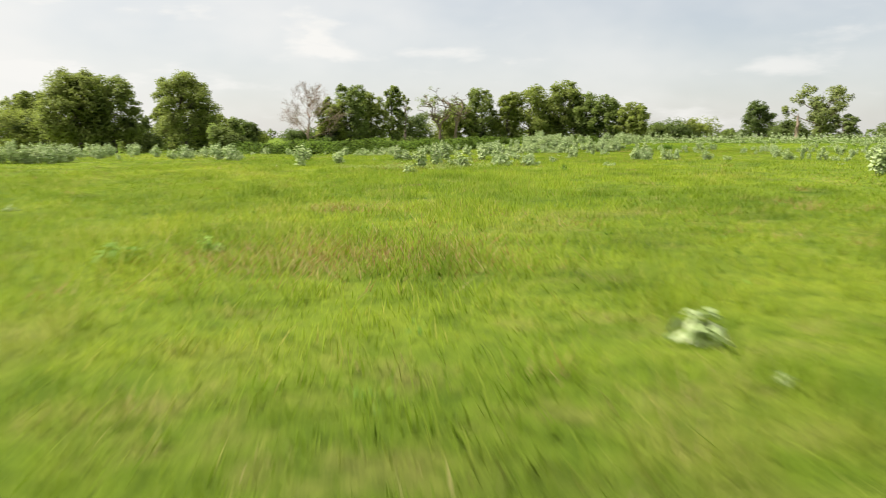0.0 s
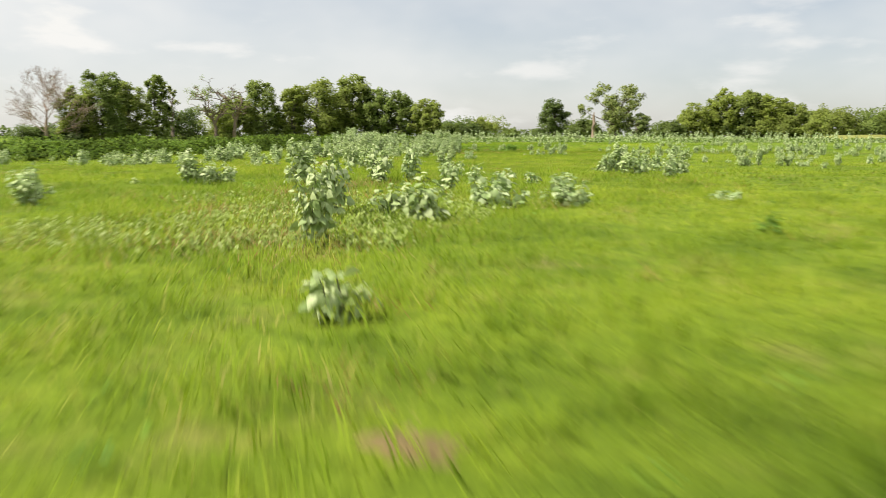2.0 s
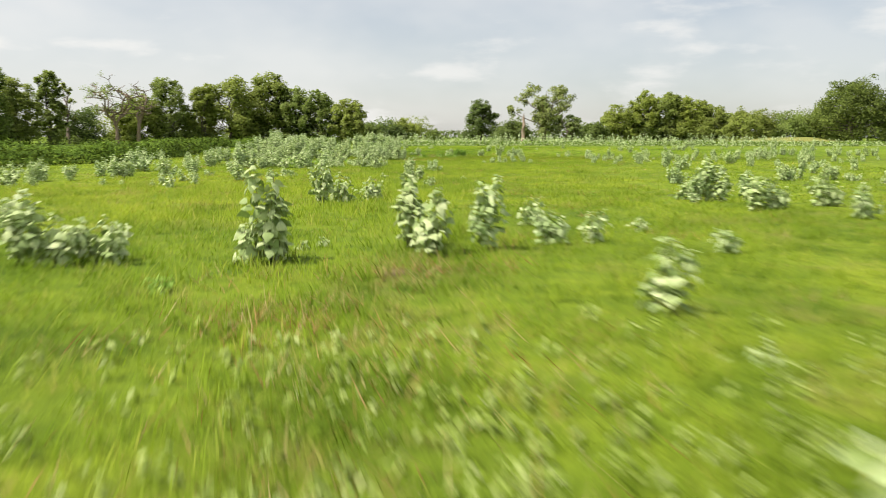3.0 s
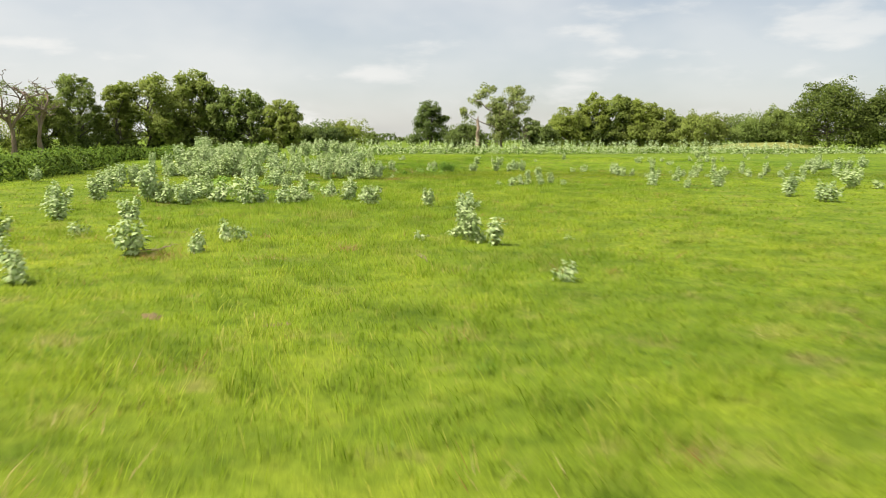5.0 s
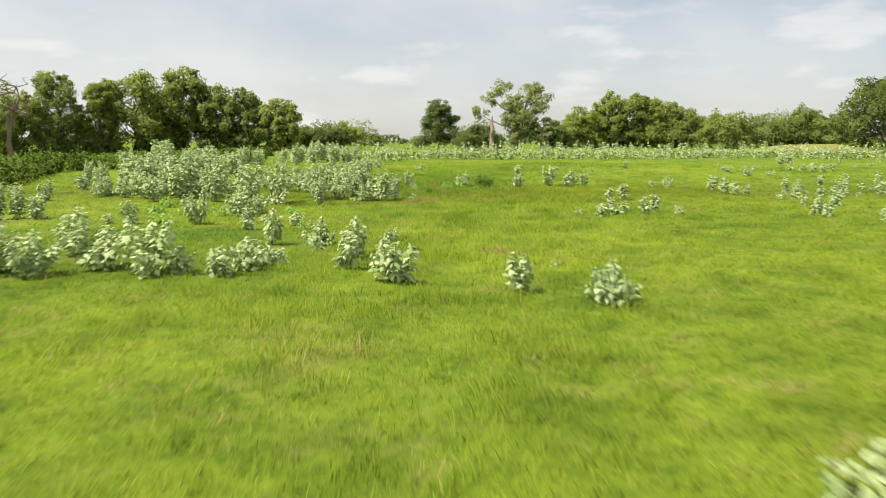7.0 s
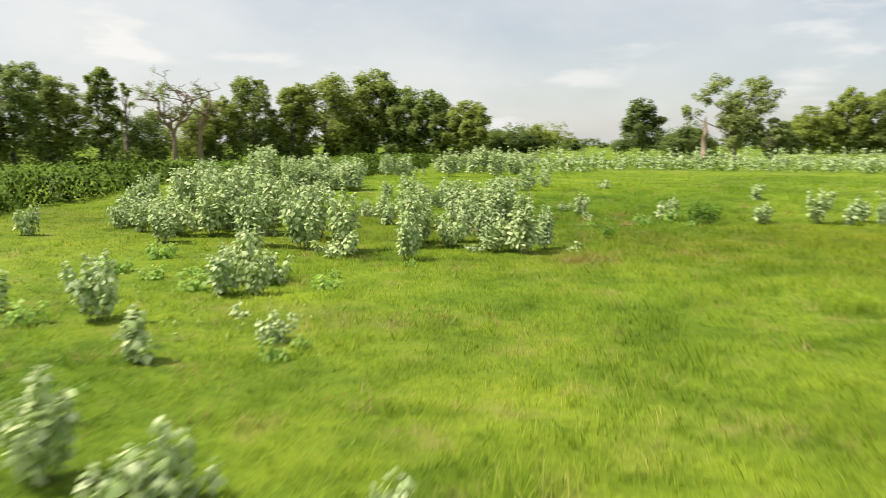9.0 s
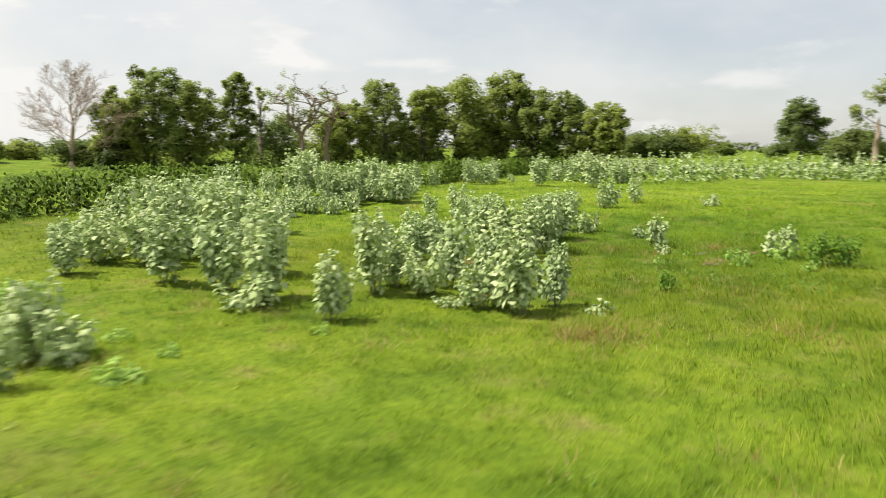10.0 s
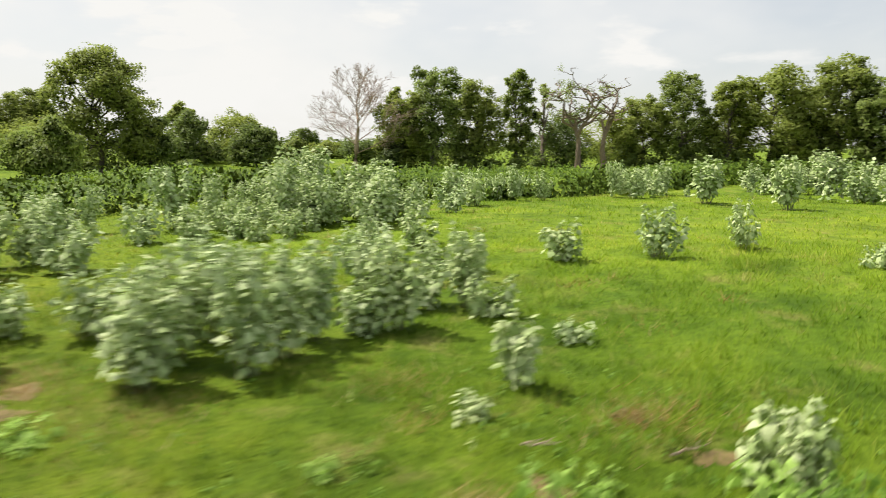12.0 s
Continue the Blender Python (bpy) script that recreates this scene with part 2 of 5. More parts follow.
_t, _m = _n.new("ShaderNodeBsdfTranslucent"), _n.new("ShaderNodeMixShader")
_l.new(_b.inputs["Base Color"].links[0].from_socket, _t.inputs["Color"])
_m.inputs["Fac"].default_value = 0.12
_l.new(_b.outputs[0], _m.inputs[1])
_l.new(_t.outputs[0], _m.inputs[2])
_l.new(_m.outputs[0], _n["Material Output"].inputs["Surface"])
M_SEED = leafy("seedling_leaves", [(0.0, (0.27, 0.35, 0.06)), (0.6, (0.38, 0.46, 0.11)), (1.0, (0.50, 0.56, 0.22))], 0.7, 0.25, 0.2, 4.0)
M_STRAW = leafy("straw", [(0.0, (0.34, 0.16, 0.055)), (0.4, (0.44, 0.27, 0.09)), (1.0, (0.58, 0.47, 0.21))], 0.7, 0.2, 0.2, 4.0)
M_TUFT = leafy("fresh_leaves", [(0.0, (0.13, 0.25, 0.025)), (1.0, (0.26, 0.41, 0.05))], 0.6, 0.35, 0.2, 6.0)
M_BARK = barky("bark", (0.055, 0.045, 0.035), (0.16, 0.13, 0.10), 3.0)
M_GREY = barky("weathered_wood", (0.13, 0.095, 0.075), (0.30, 0.235, 0.19), 3.0)
M_DEAD = barky("dead_wood", (0.14, 0.100, 0.075), (0.34, 0.25, 0.18), 3.0)
M_TWIG = barky("dry_twigs", (0.30, 0.21, 0.155), (0.52, 0.39, 0.30), 3.0)
M_SOIL = barky("bare_soil", (0.12, 0.085, 0.030), (0.29, 0.21, 0.072), 5.0)
M_STEM = barky("stalk", (0.14, 0.15, 0.07), (0.30, 0.28, 0.17), 20.0)

# ---------------------------------------------------------------- helpers for meshes


def part(name, me, mat, parent=None, label=""):
    """Links a mesh as one object, under a thing or part if one is given."""
    if isinstance(me, bmesh.types.BMesh):
        bm, me = me, bpy.data.meshes.new(name)
        bm.to_mesh(me)
        bm.free()
    if not me.materials:
        me.materials.append(mat)
    ob = new(name, me)
    ob.parent = parent
    return tagged(ob, label)


def mesh_of(name, verts, faces, mat, smooth=False, normals=None):
    """A mesh from arrays: verts n x 3, faces as arrays of one corner count each."""
    verts = np.asarray(verts, np.float32)
    groups = [np.asarray(f, np.int32) for f in faces if len(f)]
    me = bpy.data.meshes.new(name)
    me.vertices.add(len(verts))
    me.vertices.foreach_set("co", verts.ravel())
    loops = np.concatenate([f.ravel() for f in groups])
    sizes = np.concatenate([np.full(len(f), f.shape[1], np.int32) for f in groups])
    me.loops.add(len(loops))
    me.loops.foreach_set("vertex_index", loops)
    me.polygons.add(len(sizes))
    starts = np.concatenate([[0], np.cumsum(sizes)[:-1]]).astype(np.int32)
    me.polygons.foreach_set("loop_start", starts)
    if smooth:
        me.polygons.foreach_set("use_smooth", np.ones(len(sizes), bool))
    me.update(calc_edges=True)
    if normals is not None:
        me.polygons.foreach_set("use_smooth", np.ones(len(sizes), bool))
        me.normals_split_custom_set_from_vertices(normals.astype(np.float32))
    me.materials.append(mat)
    return me


def step(a, b, v):
    k = np.clip((np.asarray(v, float) - a) / (b - a), 0, 1)
    return k * k * (3 - 2 * k)


def height(x, y):
    """The lie of the pasture: a low rise at the start, a hollow, a brow, low ground under the woods, a grassy bank by the oaks."""
    x, y = np.asarray(x, float), np.asarray(y, float)
    z = 0.62 * (1 - step(38, 64, y)) - 0.3 * np.exp(-((x + 26) / 22) ** 2 - ((y - 105) / 16) ** 2)
    z = z + 0.85 * step(126, 141, y) * (1 - step(190, 260, y)) * (1 - step(-52, -80, x))
    z = z - 2.2 * step(-58, -122, x) * (1 - step(-172, -215, x)) * step(40, 90, y) * (1 - step(300, 380, y))
    return z + 3.0 * np.exp(-((x - 80) / 21) ** 2 - ((y - 262) / 14) ** 2)


def value_noise(x, y, cell, seed):
    """Smooth noise from 0 to 1 over the plan."""
    rng = np.random.default_rng(seed)
    grid = rng.random((128, 128))
    u, v = np.asarray(x) / cell, np.asarray(y) / cell
    i, j = np.floor(u).astype(int), np.floor(v).astype(int)
    a, b = u - i, v - j
    a, b = a * a * (3 - 2 * a), b * b * (3 - 2 * b)
    at = lambda p, q: grid[p % 128, q % 128]
    return (at(i, j) * (1 - a) + at(i + 1, j) * a) * (1 - b) + (at(i, j + 1) * (1 - a) + at(i + 1, j + 1) * a) * b


def bumps(x, y):
    near = np.exp(-((np.asarray(x) + 10) / 90) ** 2 - ((np.asarray(y) - 70) / 130) ** 2)
    return near * (0.16 * (value_noise(x, y, 3.1, 3) - 0.5) + 0.10 * (value_noise(x, y, 1.1, 4) - 0.5))


def lie(x, y):
    return height(x, y) + bumps(x, y)


# ---------------------------------------------------------------- ground


def build_ground():
    def axis(lo, hi, fine, reach):
        mid = np.arange(lo, hi + 0.01, fine)
        out, gap = [], fine
        while (out[-1] if out else 0) < reach:
            gap *= 1.25
            out.append((out[-1] if out else 0) + gap)
        out = np.array(out)
        return np.concatenate([lo - out[::-1], mid, hi + out])
    xs, ys = axis(-55, 25, 0.7, 3500), axis(-30, 165, 0.7, 3500)
    gx, gy = np.meshgrid(xs, ys)
    gz = lie(gx, gy)
    n, m = len(xs), len(ys)
    i = (np.arange(m - 1)[:, None] * n + np.arange(n - 1)).ravel()
    me = mesh_of("ground", np.stack([gx.ravel(), gy.ravel(), gz.ravel()], 1), [np.stack([i, i + 1, i + n + 1, i + n], 1)], M_GROUND, True)
    tagged(new("ground", me), "gently rolling green pasture with dry tufts and bare patches", "ground", kind="structure")


build_ground()


# ---------------------------------------------------------------- trees


def tube(path, radii, sides=6):
    """A tapered tube along a path of points, as verts and quads."""
    path = [Vector(p) for p in path]
    verts, faces = [], []
    for k, p in enumerate(path):
        d = (path[min(k + 1, len(path) - 1)] - path[max(k - 1, 0)]).normalized()
        q = d.to_track_quat('Z', 'Y')
        for s in range(sides):
            a = 2 * math.pi * s / sides
            verts.append(p + q @ Vector((math.cos(a) * radii[k], math.sin(a) * radii[k], 0)))
    for k in range(len(path) - 1):
        for s in range(sides):
            faces.append((k * sides + s, k * sides + (s + 1) % sides, (k + 1) * sides + (s + 1) % sides, (k + 1) * sides + s))
    return verts, faces


class Wood:
    """Collects tubes into one mesh."""

    def __init__(self):
        self.verts, self.faces = [], []

    def add(self, path, radii, sides=6):
        v, f = tube(path, radii, sides)
        o = len(self.verts)
        self.verts += v
        self.faces += [tuple(i + o for i in q) for q in f]

    def mesh(self, name, mat):
        return mesh_of(name, np.array([tuple(v) for v in self.verts]), [np.array(self.faces)], mat, True)


def wander(rng, a, b, steps, amount):
    """A crooked line from a to b."""
    a, b = np.array(a, float), np.array(b, float)
    pts = [a + (b - a) * k / steps for k in range(steps + 1)]
    for k in range(1, steps):
        pts[k] = pts[k] + rng.normal(0, amount, 3)
    return pts


def cards(rng, centres, size, outward, rough=0.8):
    """Small irregular leaf sprays (two bent triangles each) at the given centres, turned roughly outward; also their soft normals."""
    n = len(centres)
    o = np.broadcast_to(np.asarray(outward, float), (n, 3))
    d = o + rng.normal(0, rough, (n, 3))
    d *= np.where((d * o).sum(1) < 0, -1, 1)[:, None]
    d /= np.linalg.norm(d, axis=1, keepdims=True)
    soft = o * 0.60 + d * 0.50 + [0, 0, 0.50]
    d *= np.where((d * np.array(SUN_FROM)).sum(1) < 0, -1, 1)[:, None]
    soft *= np.where((soft * np.array(SUN_FROM)).sum(1) < 0, -1, 1)[:, None]
    u = np.cross(d, rng.normal(0, 1, (n, 3)))
    u /= np.linalg.norm(u, axis=1, keepdims=True)
    w = np.cross(d, u)
    s = size * rng.uniform(0.55, 1.35, (n, 1))
    t = size * rng.uniform(0.4, 1.0, (n, 1))
    bend = d * size * rng.uniform(-0.35, 0.35, (n, 1))
    p = np.stack([centres - u * s, centres - w * t + bend, centres + u * s, centres + w * t * rng.uniform(0.4, 1.0, (n, 1)) + bend], 1)
    i = np.arange(n)[:, None] * 4
    soft /= np.linalg.norm(soft, axis=1, keepdims=True)
    return p.reshape(-1, 3), np.concatenate([i + [0, 1, 2], i + [0, 2, 3]]), np.repeat(soft, 4, 0)


PROFILES = {
    "elm": ((0.03, 0.62), (0.15, 0.86), (0.40, 1.0), (0.68, 0.94), (0.85, 0.80), (0.95, 0.60), (1.0, 0.36)),
    "low": ((0.0, 0.95), (0.25, 1.0), (0.55, 0.96), (0.80, 0.78), (0.95, 0.52), (1.0, 0.3)),
    "oak": ((0.04, 0.72), (0.20, 0.95), (0.45, 1.0), (0.70, 0.88), (0.88, 0.66), (1.0, 0.32)),
    "lone": ((0.03, 0.80), (0.15, 1.0), (0.32, 0.95), (0.44, 0.58), (0.58, 0.64), (0.78, 0.64), (0.92, 0.42), (1.0, 0.22)),
}


BOUGHS = {"low": (9, 0.27), "lone": (15, 0.19), "oak": (27, 0.215), "elm": (18, 0.225)}


def boughs_for(rng, h, w, style):
    """Centres and radii of the boughs of a crown, and how many leafy clumps each one bears."""
    out = []
    if style in ("open", "sparse"):
        for k in range(13 if style == "open" else 7):
            a = 2.4 * k + rng.normal(0, 0.4)
            z = 0.42 + 0.56 * ((k + 0.5) / (13 if style == "open" else 7)) ** 0.9
            q = w * (0.40 - 0.10 * abs(z - 0.72)) * rng.uniform(0.35, 1.0)
            out.append((q * math.cos(a), q * math.sin(a), h * z - 0.09 * w, w * rng.uniform(0.085, 0.125), 8))
        for k in range(6 if style == "open" else 0):
            out.append((rng.normal(0, 0.05) * w, rng.normal(0, 0.05) * w, h * (0.12 + 0.09 * k), w * rng.uniform(0.11, 0.15), 10))
        return out
    zs, rs = np.array(PROFILES[style]).T
    n, share = BOUGHS[style]
    p1 = rng.uniform(0, 6.28)
    for k in range(n):
        z = (0.20 if style != "low" else 0.10) + (0.78 if style != "low" else 0.85) * ((k + rng.uniform(0.2, 0.8)) / n) ** 0.85
        a = 2.4 * k + p1 + rng.normal(0, 0.35)
        r = w * share * rng.uniform(0.72, 1.12) * (1.0 - 0.30 * z)
        reach = float(np.interp(z, zs, rs)) * 0.5 * w * rng.uniform(0.88, 1.12)
        q = max(0.0, reach - 0.85 * r) * rng.uniform(0.75, 1.0)
        out.append((q * math.cos(a), q * math.sin(a), max(h * z - 0.75 * r, 0.7 * r), r, 13))
    return out


def tree(x, y, h, w, style, seed, leaves, label, group=""):
    """A broadleaf tree: a trunk with limbs to its boughs, and a crown of small leaf sprays in clumps on every bough."""
    rng = np.random.default_rng(seed)
    base = new("tree")
    base.matrix_world = Matrix.Translation((x, y, float(height(x, y)) - 0.15))
    boughs = boughs_for(rng, h, w, style)
    airy = style in ("open", "sparse")
    coarse = y > 330 or x > 55
    wood = Wood()
    r0 = 0.016 * h + 0.10 if not airy else 0.024 * h + 0.1
    lean = rng.normal(0, 0.03 * h, 2)
    fork = (lean[0] * 0.5, lean[1] * 0.5, h * (0.28 if style != "low" else 0.10))
    wood.add(wander(rng, (0, 0, -0.3), fork, 4, 0.012 * h), np.linspace(r0 * 1.25, r0 * 0.8, 5), 8)
    wood.add(wander(rng, fork, (lean[0], lean[1], h * 0.86), 5, 0.02 * h), np.linspace(r0 * 0.8, r0 * 0.08, 6), 6)
    size = (0.34 if airy else 0.325) * (1.6 if coarse and style != "oak" else 1.0)
    pts, outs = [], []
    for bx, by, bz, br, clumps in boughs:
        z0 = min(max(bz - 0.24 * h, fork[2] * 0.8), 0.7 * h)
        f = (z0 / h) / 0.86
        wood.add(wander(rng, (lean[0] * f, lean[1] * f, z0), (bx, by, bz), 4, 0.014 * h), np.linspace(r0 * 0.42, r0 * 0.10, 5), 5)
        far = np.array([bx / w, by / w, (bz / h - 0.45) * 0.6])
        for k in range(clumps):
            d = rng.normal(0, 1, 3)
            d[2] = abs(d[2]) if rng.random() < 0.55 else d[2]
            d /= np.linalg.norm(d)
            lr = br * rng.uniform(0.36, 0.62)
            c = np.array([bx, by, bz]) + d * [br, br, br * (1.35 if style == "elm" else 1.05)] * rng.uniform(0.45, 1.0)
            c[2] = max(c[2], 0.5)
            if k % 3 == 0:
                wood.add([(bx, by, bz), tuple(c)], [r0 * 0.10, r0 * 0.02], 4)
            n = int(np.clip(17 * (lr / size) ** 1.2, 30, 100) * (0.55 if coarse else 0.74))
            e = rng.normal(0, 1, (n, 3))
            e[:, 2] = np.where(rng.random(n) < 0.5, np.abs(e[:, 2]), e[:, 2])
            e /= np.linalg.norm(e, axis=1, keepdims=True)
            rad = rng.uniform(0.15, 1.12, (n, 1)) ** 0.6
            pts.append(c + e * rad * [lr, lr, lr * 0.9])
            outs.append(e * 0.75 + d * 0.45 + far * 0.8)
    if not airy:
        # shaded leaves deep in the crown
        n = 400 if style == "oak" else 200 if not coarse else 150
        zs, rs = np.array(PROFILES[style]).T
        z, a = rng.uniform(0.18 if style != "low" else 0.02, 0.85, n), rng.uniform(0, 6.28, n)
        q = np.interp(z, zs, rs) * 0.5 * w * 0.66 * np.sqrt(rng.random(n))
        pts.append(np.stack([q * np.cos(a), q * np.sin(a), z * h], 1))
        outs.append(np.stack([np.cos(a), np.sin(a), 0.3 + 0 * a], 1))
    pts = np.concatenate(pts)
    grow = np.array([0.5 * w / np.percentile(np.hypot(pts[:, 0], pts[:, 1]), 99.3)] * 2 + [h / np.percentile(pts[:, 2], 99.5)])
    pts = pts * grow
    wood.verts = [Vector(np.array(p) * grow) for p in wood.verts]
    part("trunk", wood.mesh("trunk", M_GREY if airy else M_BARK), None, base)
    outs = np.concatenate(outs)
    outs /= np.linalg.norm(outs, axis=1, keepdims=True)
    v, f, nrm = cards(rng, pts, size, outs)
    tagged(part("crown", mesh_of("crown", v, [f], leaves, normals=nrm), None, base), kind="stuff")
    tagged(base, label, "tree", group)
    return base


def twiggy_tree(x, y, h, w, seed, label):
    """A leafless tree: one leader with rising side limbs that end in fans of fine twigs."""
    rng = np.random.default_rng(seed)
    base = new("dead_tree")
    base.matrix_world = Matrix.Translation((x, y, float(height(x, y)) - 0.15))
    wood = Wood()
    r0 = 0.016 * h + 0.12

    def branch(a, d, length, r, depth):
        d = d / np.linalg.norm(d)
        rise = np.array([0, 0, 0.10 * length])
        if depth < 2:
            pts = [a, a + d * length * 0.35 + rng.normal(0, 0.02, 3) * length, a + d * length * 0.7 + rise * 0.4 + rng.normal(0, 0.02, 3) * length, a + d * length + rise]
            wood.add(pts, [r, r * 0.75, r * 0.5, max(r * 0.25, 0.015)], 5)
        else:
            wood.add([a, a + d * length * 0.5 + rise * 0.3, a + d * length + rise], [r, r * 0.7, 0.012], 3)
        if depth >= 3:
            return
        for k in range((10, 7, 6)[depth]):
            f = rng.uniform(0.25, 1.0)
            side = np.cross(d, rng.normal(0, 1, 3))
            nd = d * 0.75 + side / np.linalg.norm(side) * rng.uniform(0.35, 0.7) + np.array([0, 0, 0.14])
            branch(a + d * length * f + rise * f * f, nd, length * rng.uniform(0.28, 0.5), max(r * 0.40, 0.024), depth + 1)
    top = np.array([rng.normal(0, 0.02) * h, rng.normal(0, 0.02) * h, h * 0.80])
    leader = wander(rng, (0, 0, -0.3), top, 7, 0.010 * h)
    wood.add(leader, np.linspace(r0 * 1.2, r0 * 0.25, 8), 8)
    for k in range(15):
        f = 0.26 + 0.74 * k / 14
        i = min(int(f * 7), 6)
        p = leader[i] + (leader[i + 1] - leader[i]) * (f * 7 - i)
        a = 2.4 * k + rng.normal(0, 0.3)
        steep = 0.45 + 1.5 * f ** 2
        length = w * 0.5 * (1.0 - 0.40 * f) * rng.uniform(0.8, 1.1)
        branch(p, np.array([math.cos(a), math.sin(a), steep]), length, r0 * (0.34 - 0.18 * f), 0)
    q = np.array([tuple(v) for v in wood.verts])
    grown = (0.5 * w / np.percentile(np.hypot(q[:, 0], q[:, 1]), 97), h / q[:, 2].max())
    wood.verts = [Vector((v[0] * (grown[0] if v[2] > 0.2 * h else 1), v[1] * (grown[0] if v[2] > 0.2 * h else 1), v[2] * grown[1])) for v in wood.verts]
    part("trunk", wood.mesh("trunk", M_TWIG), None, base)
    tagged(base, label, "dead tree")


def dying_tree(x, y, h, w, seed, label, forks, leaves=None):
    """An old tree that has lost its crown: a stout trunk that forks high into crooked limbs."""
    rng = np.random.default_rng(seed)
    base = new("dead_tree")
    base.matrix_world = Matrix.Translation((x, y, float(height(x, y)) - 0.15))
    wood, tips = Wood(), []
    fork = np.array([rng.normal(0, 0.02) * h, 0, h * 0.52])
    wood.add(wander(rng, (0, 0, -0.3), fork, 4, 0.010 * h), [1.0, 0.78, 0.66, 0.60, 0.5], 8)

    def limb(a, b, r, depth):
        pts = wander(rng, a, b, 4, np.linalg.norm(np.subtract(b, a)) * 0.07)
        wood.add(pts, np.linspace(r, max(r * 0.40, 0.03), 5), 6 if depth == 0 else 4)
        tips.extend(pts[2:])
        if depth < 3:
            for k in range((4, 3, 2)[depth]):
                p = pts[rng.integers(2, 5)]
                reach = np.linalg.norm(np.subtract(b, a)) * rng.uniform(0.3, 0.55)
                q = rng.normal(0, 1, 3) * [1, 1, 0.3]
                q = q / np.linalg.norm(q) * reach + np.array([0, 0, reach * rng.uniform(0.1, 0.7)])
                limb(p, p + q, r * 0.5, depth + 1)
    for k in range(forks):
        a = rng.uniform(-0.4, 0.4) + math.pi * k + 0.9
        out = w * 0.42 * rng.uniform(0.25, 0.85)
        limb(fork - [0, 0, rng.uniform(0, 0.08) * h], (out * math.cos(a), out * math.sin(a), h * rng.uniform(0.78, 1.0)), 0.50, 0)
    k = h / max(v[2] for v in wood.verts)
    wood.verts = [Vector((v[0], v[1], v[2] * k)) for v in wood.verts]
    part("trunk", wood.mesh("trunk", M_DEAD), None, base)
    if leaves:
        pick = np.array(tips) * [1, 1, k]
        pick = pick[rng.random(len(pick)) < 0.10]
        pts = np.concatenate([p + rng.normal(0, 0.5, (26, 3)) for p in pick])
        v, f, nrm = cards(rng, pts, 0.26, (-0.3, -0.3, 0.8))
        tagged(part("crown", mesh_of("crown", v, [f], leaves, normals=nrm), None, base), kind="stuff")
    tagged(base, label, "dead tree")


def snag(x, y, h, w, label):
    rng = np.random.default_rng(5)
    base = new("tree_stump")
    base.matrix_world = Matrix.Translation((x, y, float(height(x, y)) - 0.1))
    wood = Wood()
    wood.add(wander(rng, (0, 0, -0.3), (0.2, 0, h), 6, 0.12), [w * 0.30, w * 0.26, w * 0.25, w * 0.23, w * 0.22, w * 0.17, w * 0.05], 9)
    wood.add([(0.1, 0, h * 0.55), (0.7, 0.2, h * 0.75)], [0.14, 0.05], 5)
    part("trunk", wood.mesh("trunk", M_TWIG), None, base)
    tagged(base, label, "dead tree")


# x, y, height, crown width
ELM_1 = [
    (-169.1, 235.0, 20.4, 14.6), (-166.6, 243.3, 25.7, 20.8), (-166.2, 257.4, 23.3, 19.7), (-161.5, 269.4, 26.6, 11.7), (-147.1, 306.3, 20.1, 17.6), (-140.0, 313.9, 27.1, 16.6),
    (-130.0, 322.5, 24.6, 13.9), (-122.3, 332.7, 27.6, 27.5), (-110.5, 348.1, 30.1, 25.0), (-98.9, 347.8, 24.0, 19.6), (-86.9, 345.1, 22.3, 19.1), (-73.3, 341.3, 18.3, 18.6),
    (55.1, 437.7, 19.5, 27.7), (68.9, 440.0, 27.0, 23.2), (80.7, 437.2, 25.8, 23.2), (91.5, 434.3, 23.1, 25.5), (102.1, 431.1, 19.4, 21.7), (114.7, 411.0, 16.3, 30.3),
    (152.6, 411.3, 18.5, 24.0), (-264.0, 164.9, 18.4, 17.9),
]
ELM_2 = [
    (-267.8, 172.0, 20.1, 15.6), (-228.4, 200.6, 15.8, 9.5), (-153.3, 116.3, 19.8, 16.9),
]
LOW_1 = [
    (-187.6, 239.8, 7.7, 21.1), (-181.6, 242.2, 6.7, 10.4), (-160.6, 285.2, 15.0, 21.3), (-151.9, 297.4, 16.2, 21.8), (-138.8, 327.0, 14.5, 24.7), (-118.7, 347.1, 15.7, 25.7),
    (-70.7, 418.2, 11.8, 34.0), (-60.4, 429.8, 12.8, 30.2), (-75.8, 407.1, 8.8, 16.5), (-55.2, 540.9, 7.7, 14.3), (-4.5, 307.1, 9.3, 16.1), (109.2, 428.8, 14.9, 15.0),
    (76.8, 443.3, 14.7, 41.7), (95.9, 438.2, 13.4, 41.7), (40.4, 425.0, 10.2, 19.9), (137.2, 412.8, 16.1, 33.3), (152.7, 422.3, 11.6, 34.5), (158.2, 403.1, 15.9, 22.2),
    (-181.9, 176.1, 12.6, 15.0), (-248.7, 165.2, 11.6, 27.0),
]
LOW_2 = [
    (-199.3, 192.7, 12.7, 15.7), (-208.7, 208.9, 13.2, 20.9), (-274.6, 266.6, 10.3, 15.7), (-218.9, 243.1, 5.2, 14.4), (-170.7, 234.5, 8.0, 11.7),
    (-180.6, 249.5, 11.0, 12.7), (-157.6, 126.8, 10.5, 13.5), (-204.0, 123.3, 11.7, 23.1), (-201.9, 129.9, 10.3, 20.9), (-144.4, 147.8, 10.0, 13.8), (-188.5, 204.0, 10.5, 14.0), (-204.0, 224.0, 6.5, 9.0), (-226.0, 227.0, 8.0, 11.0),
]
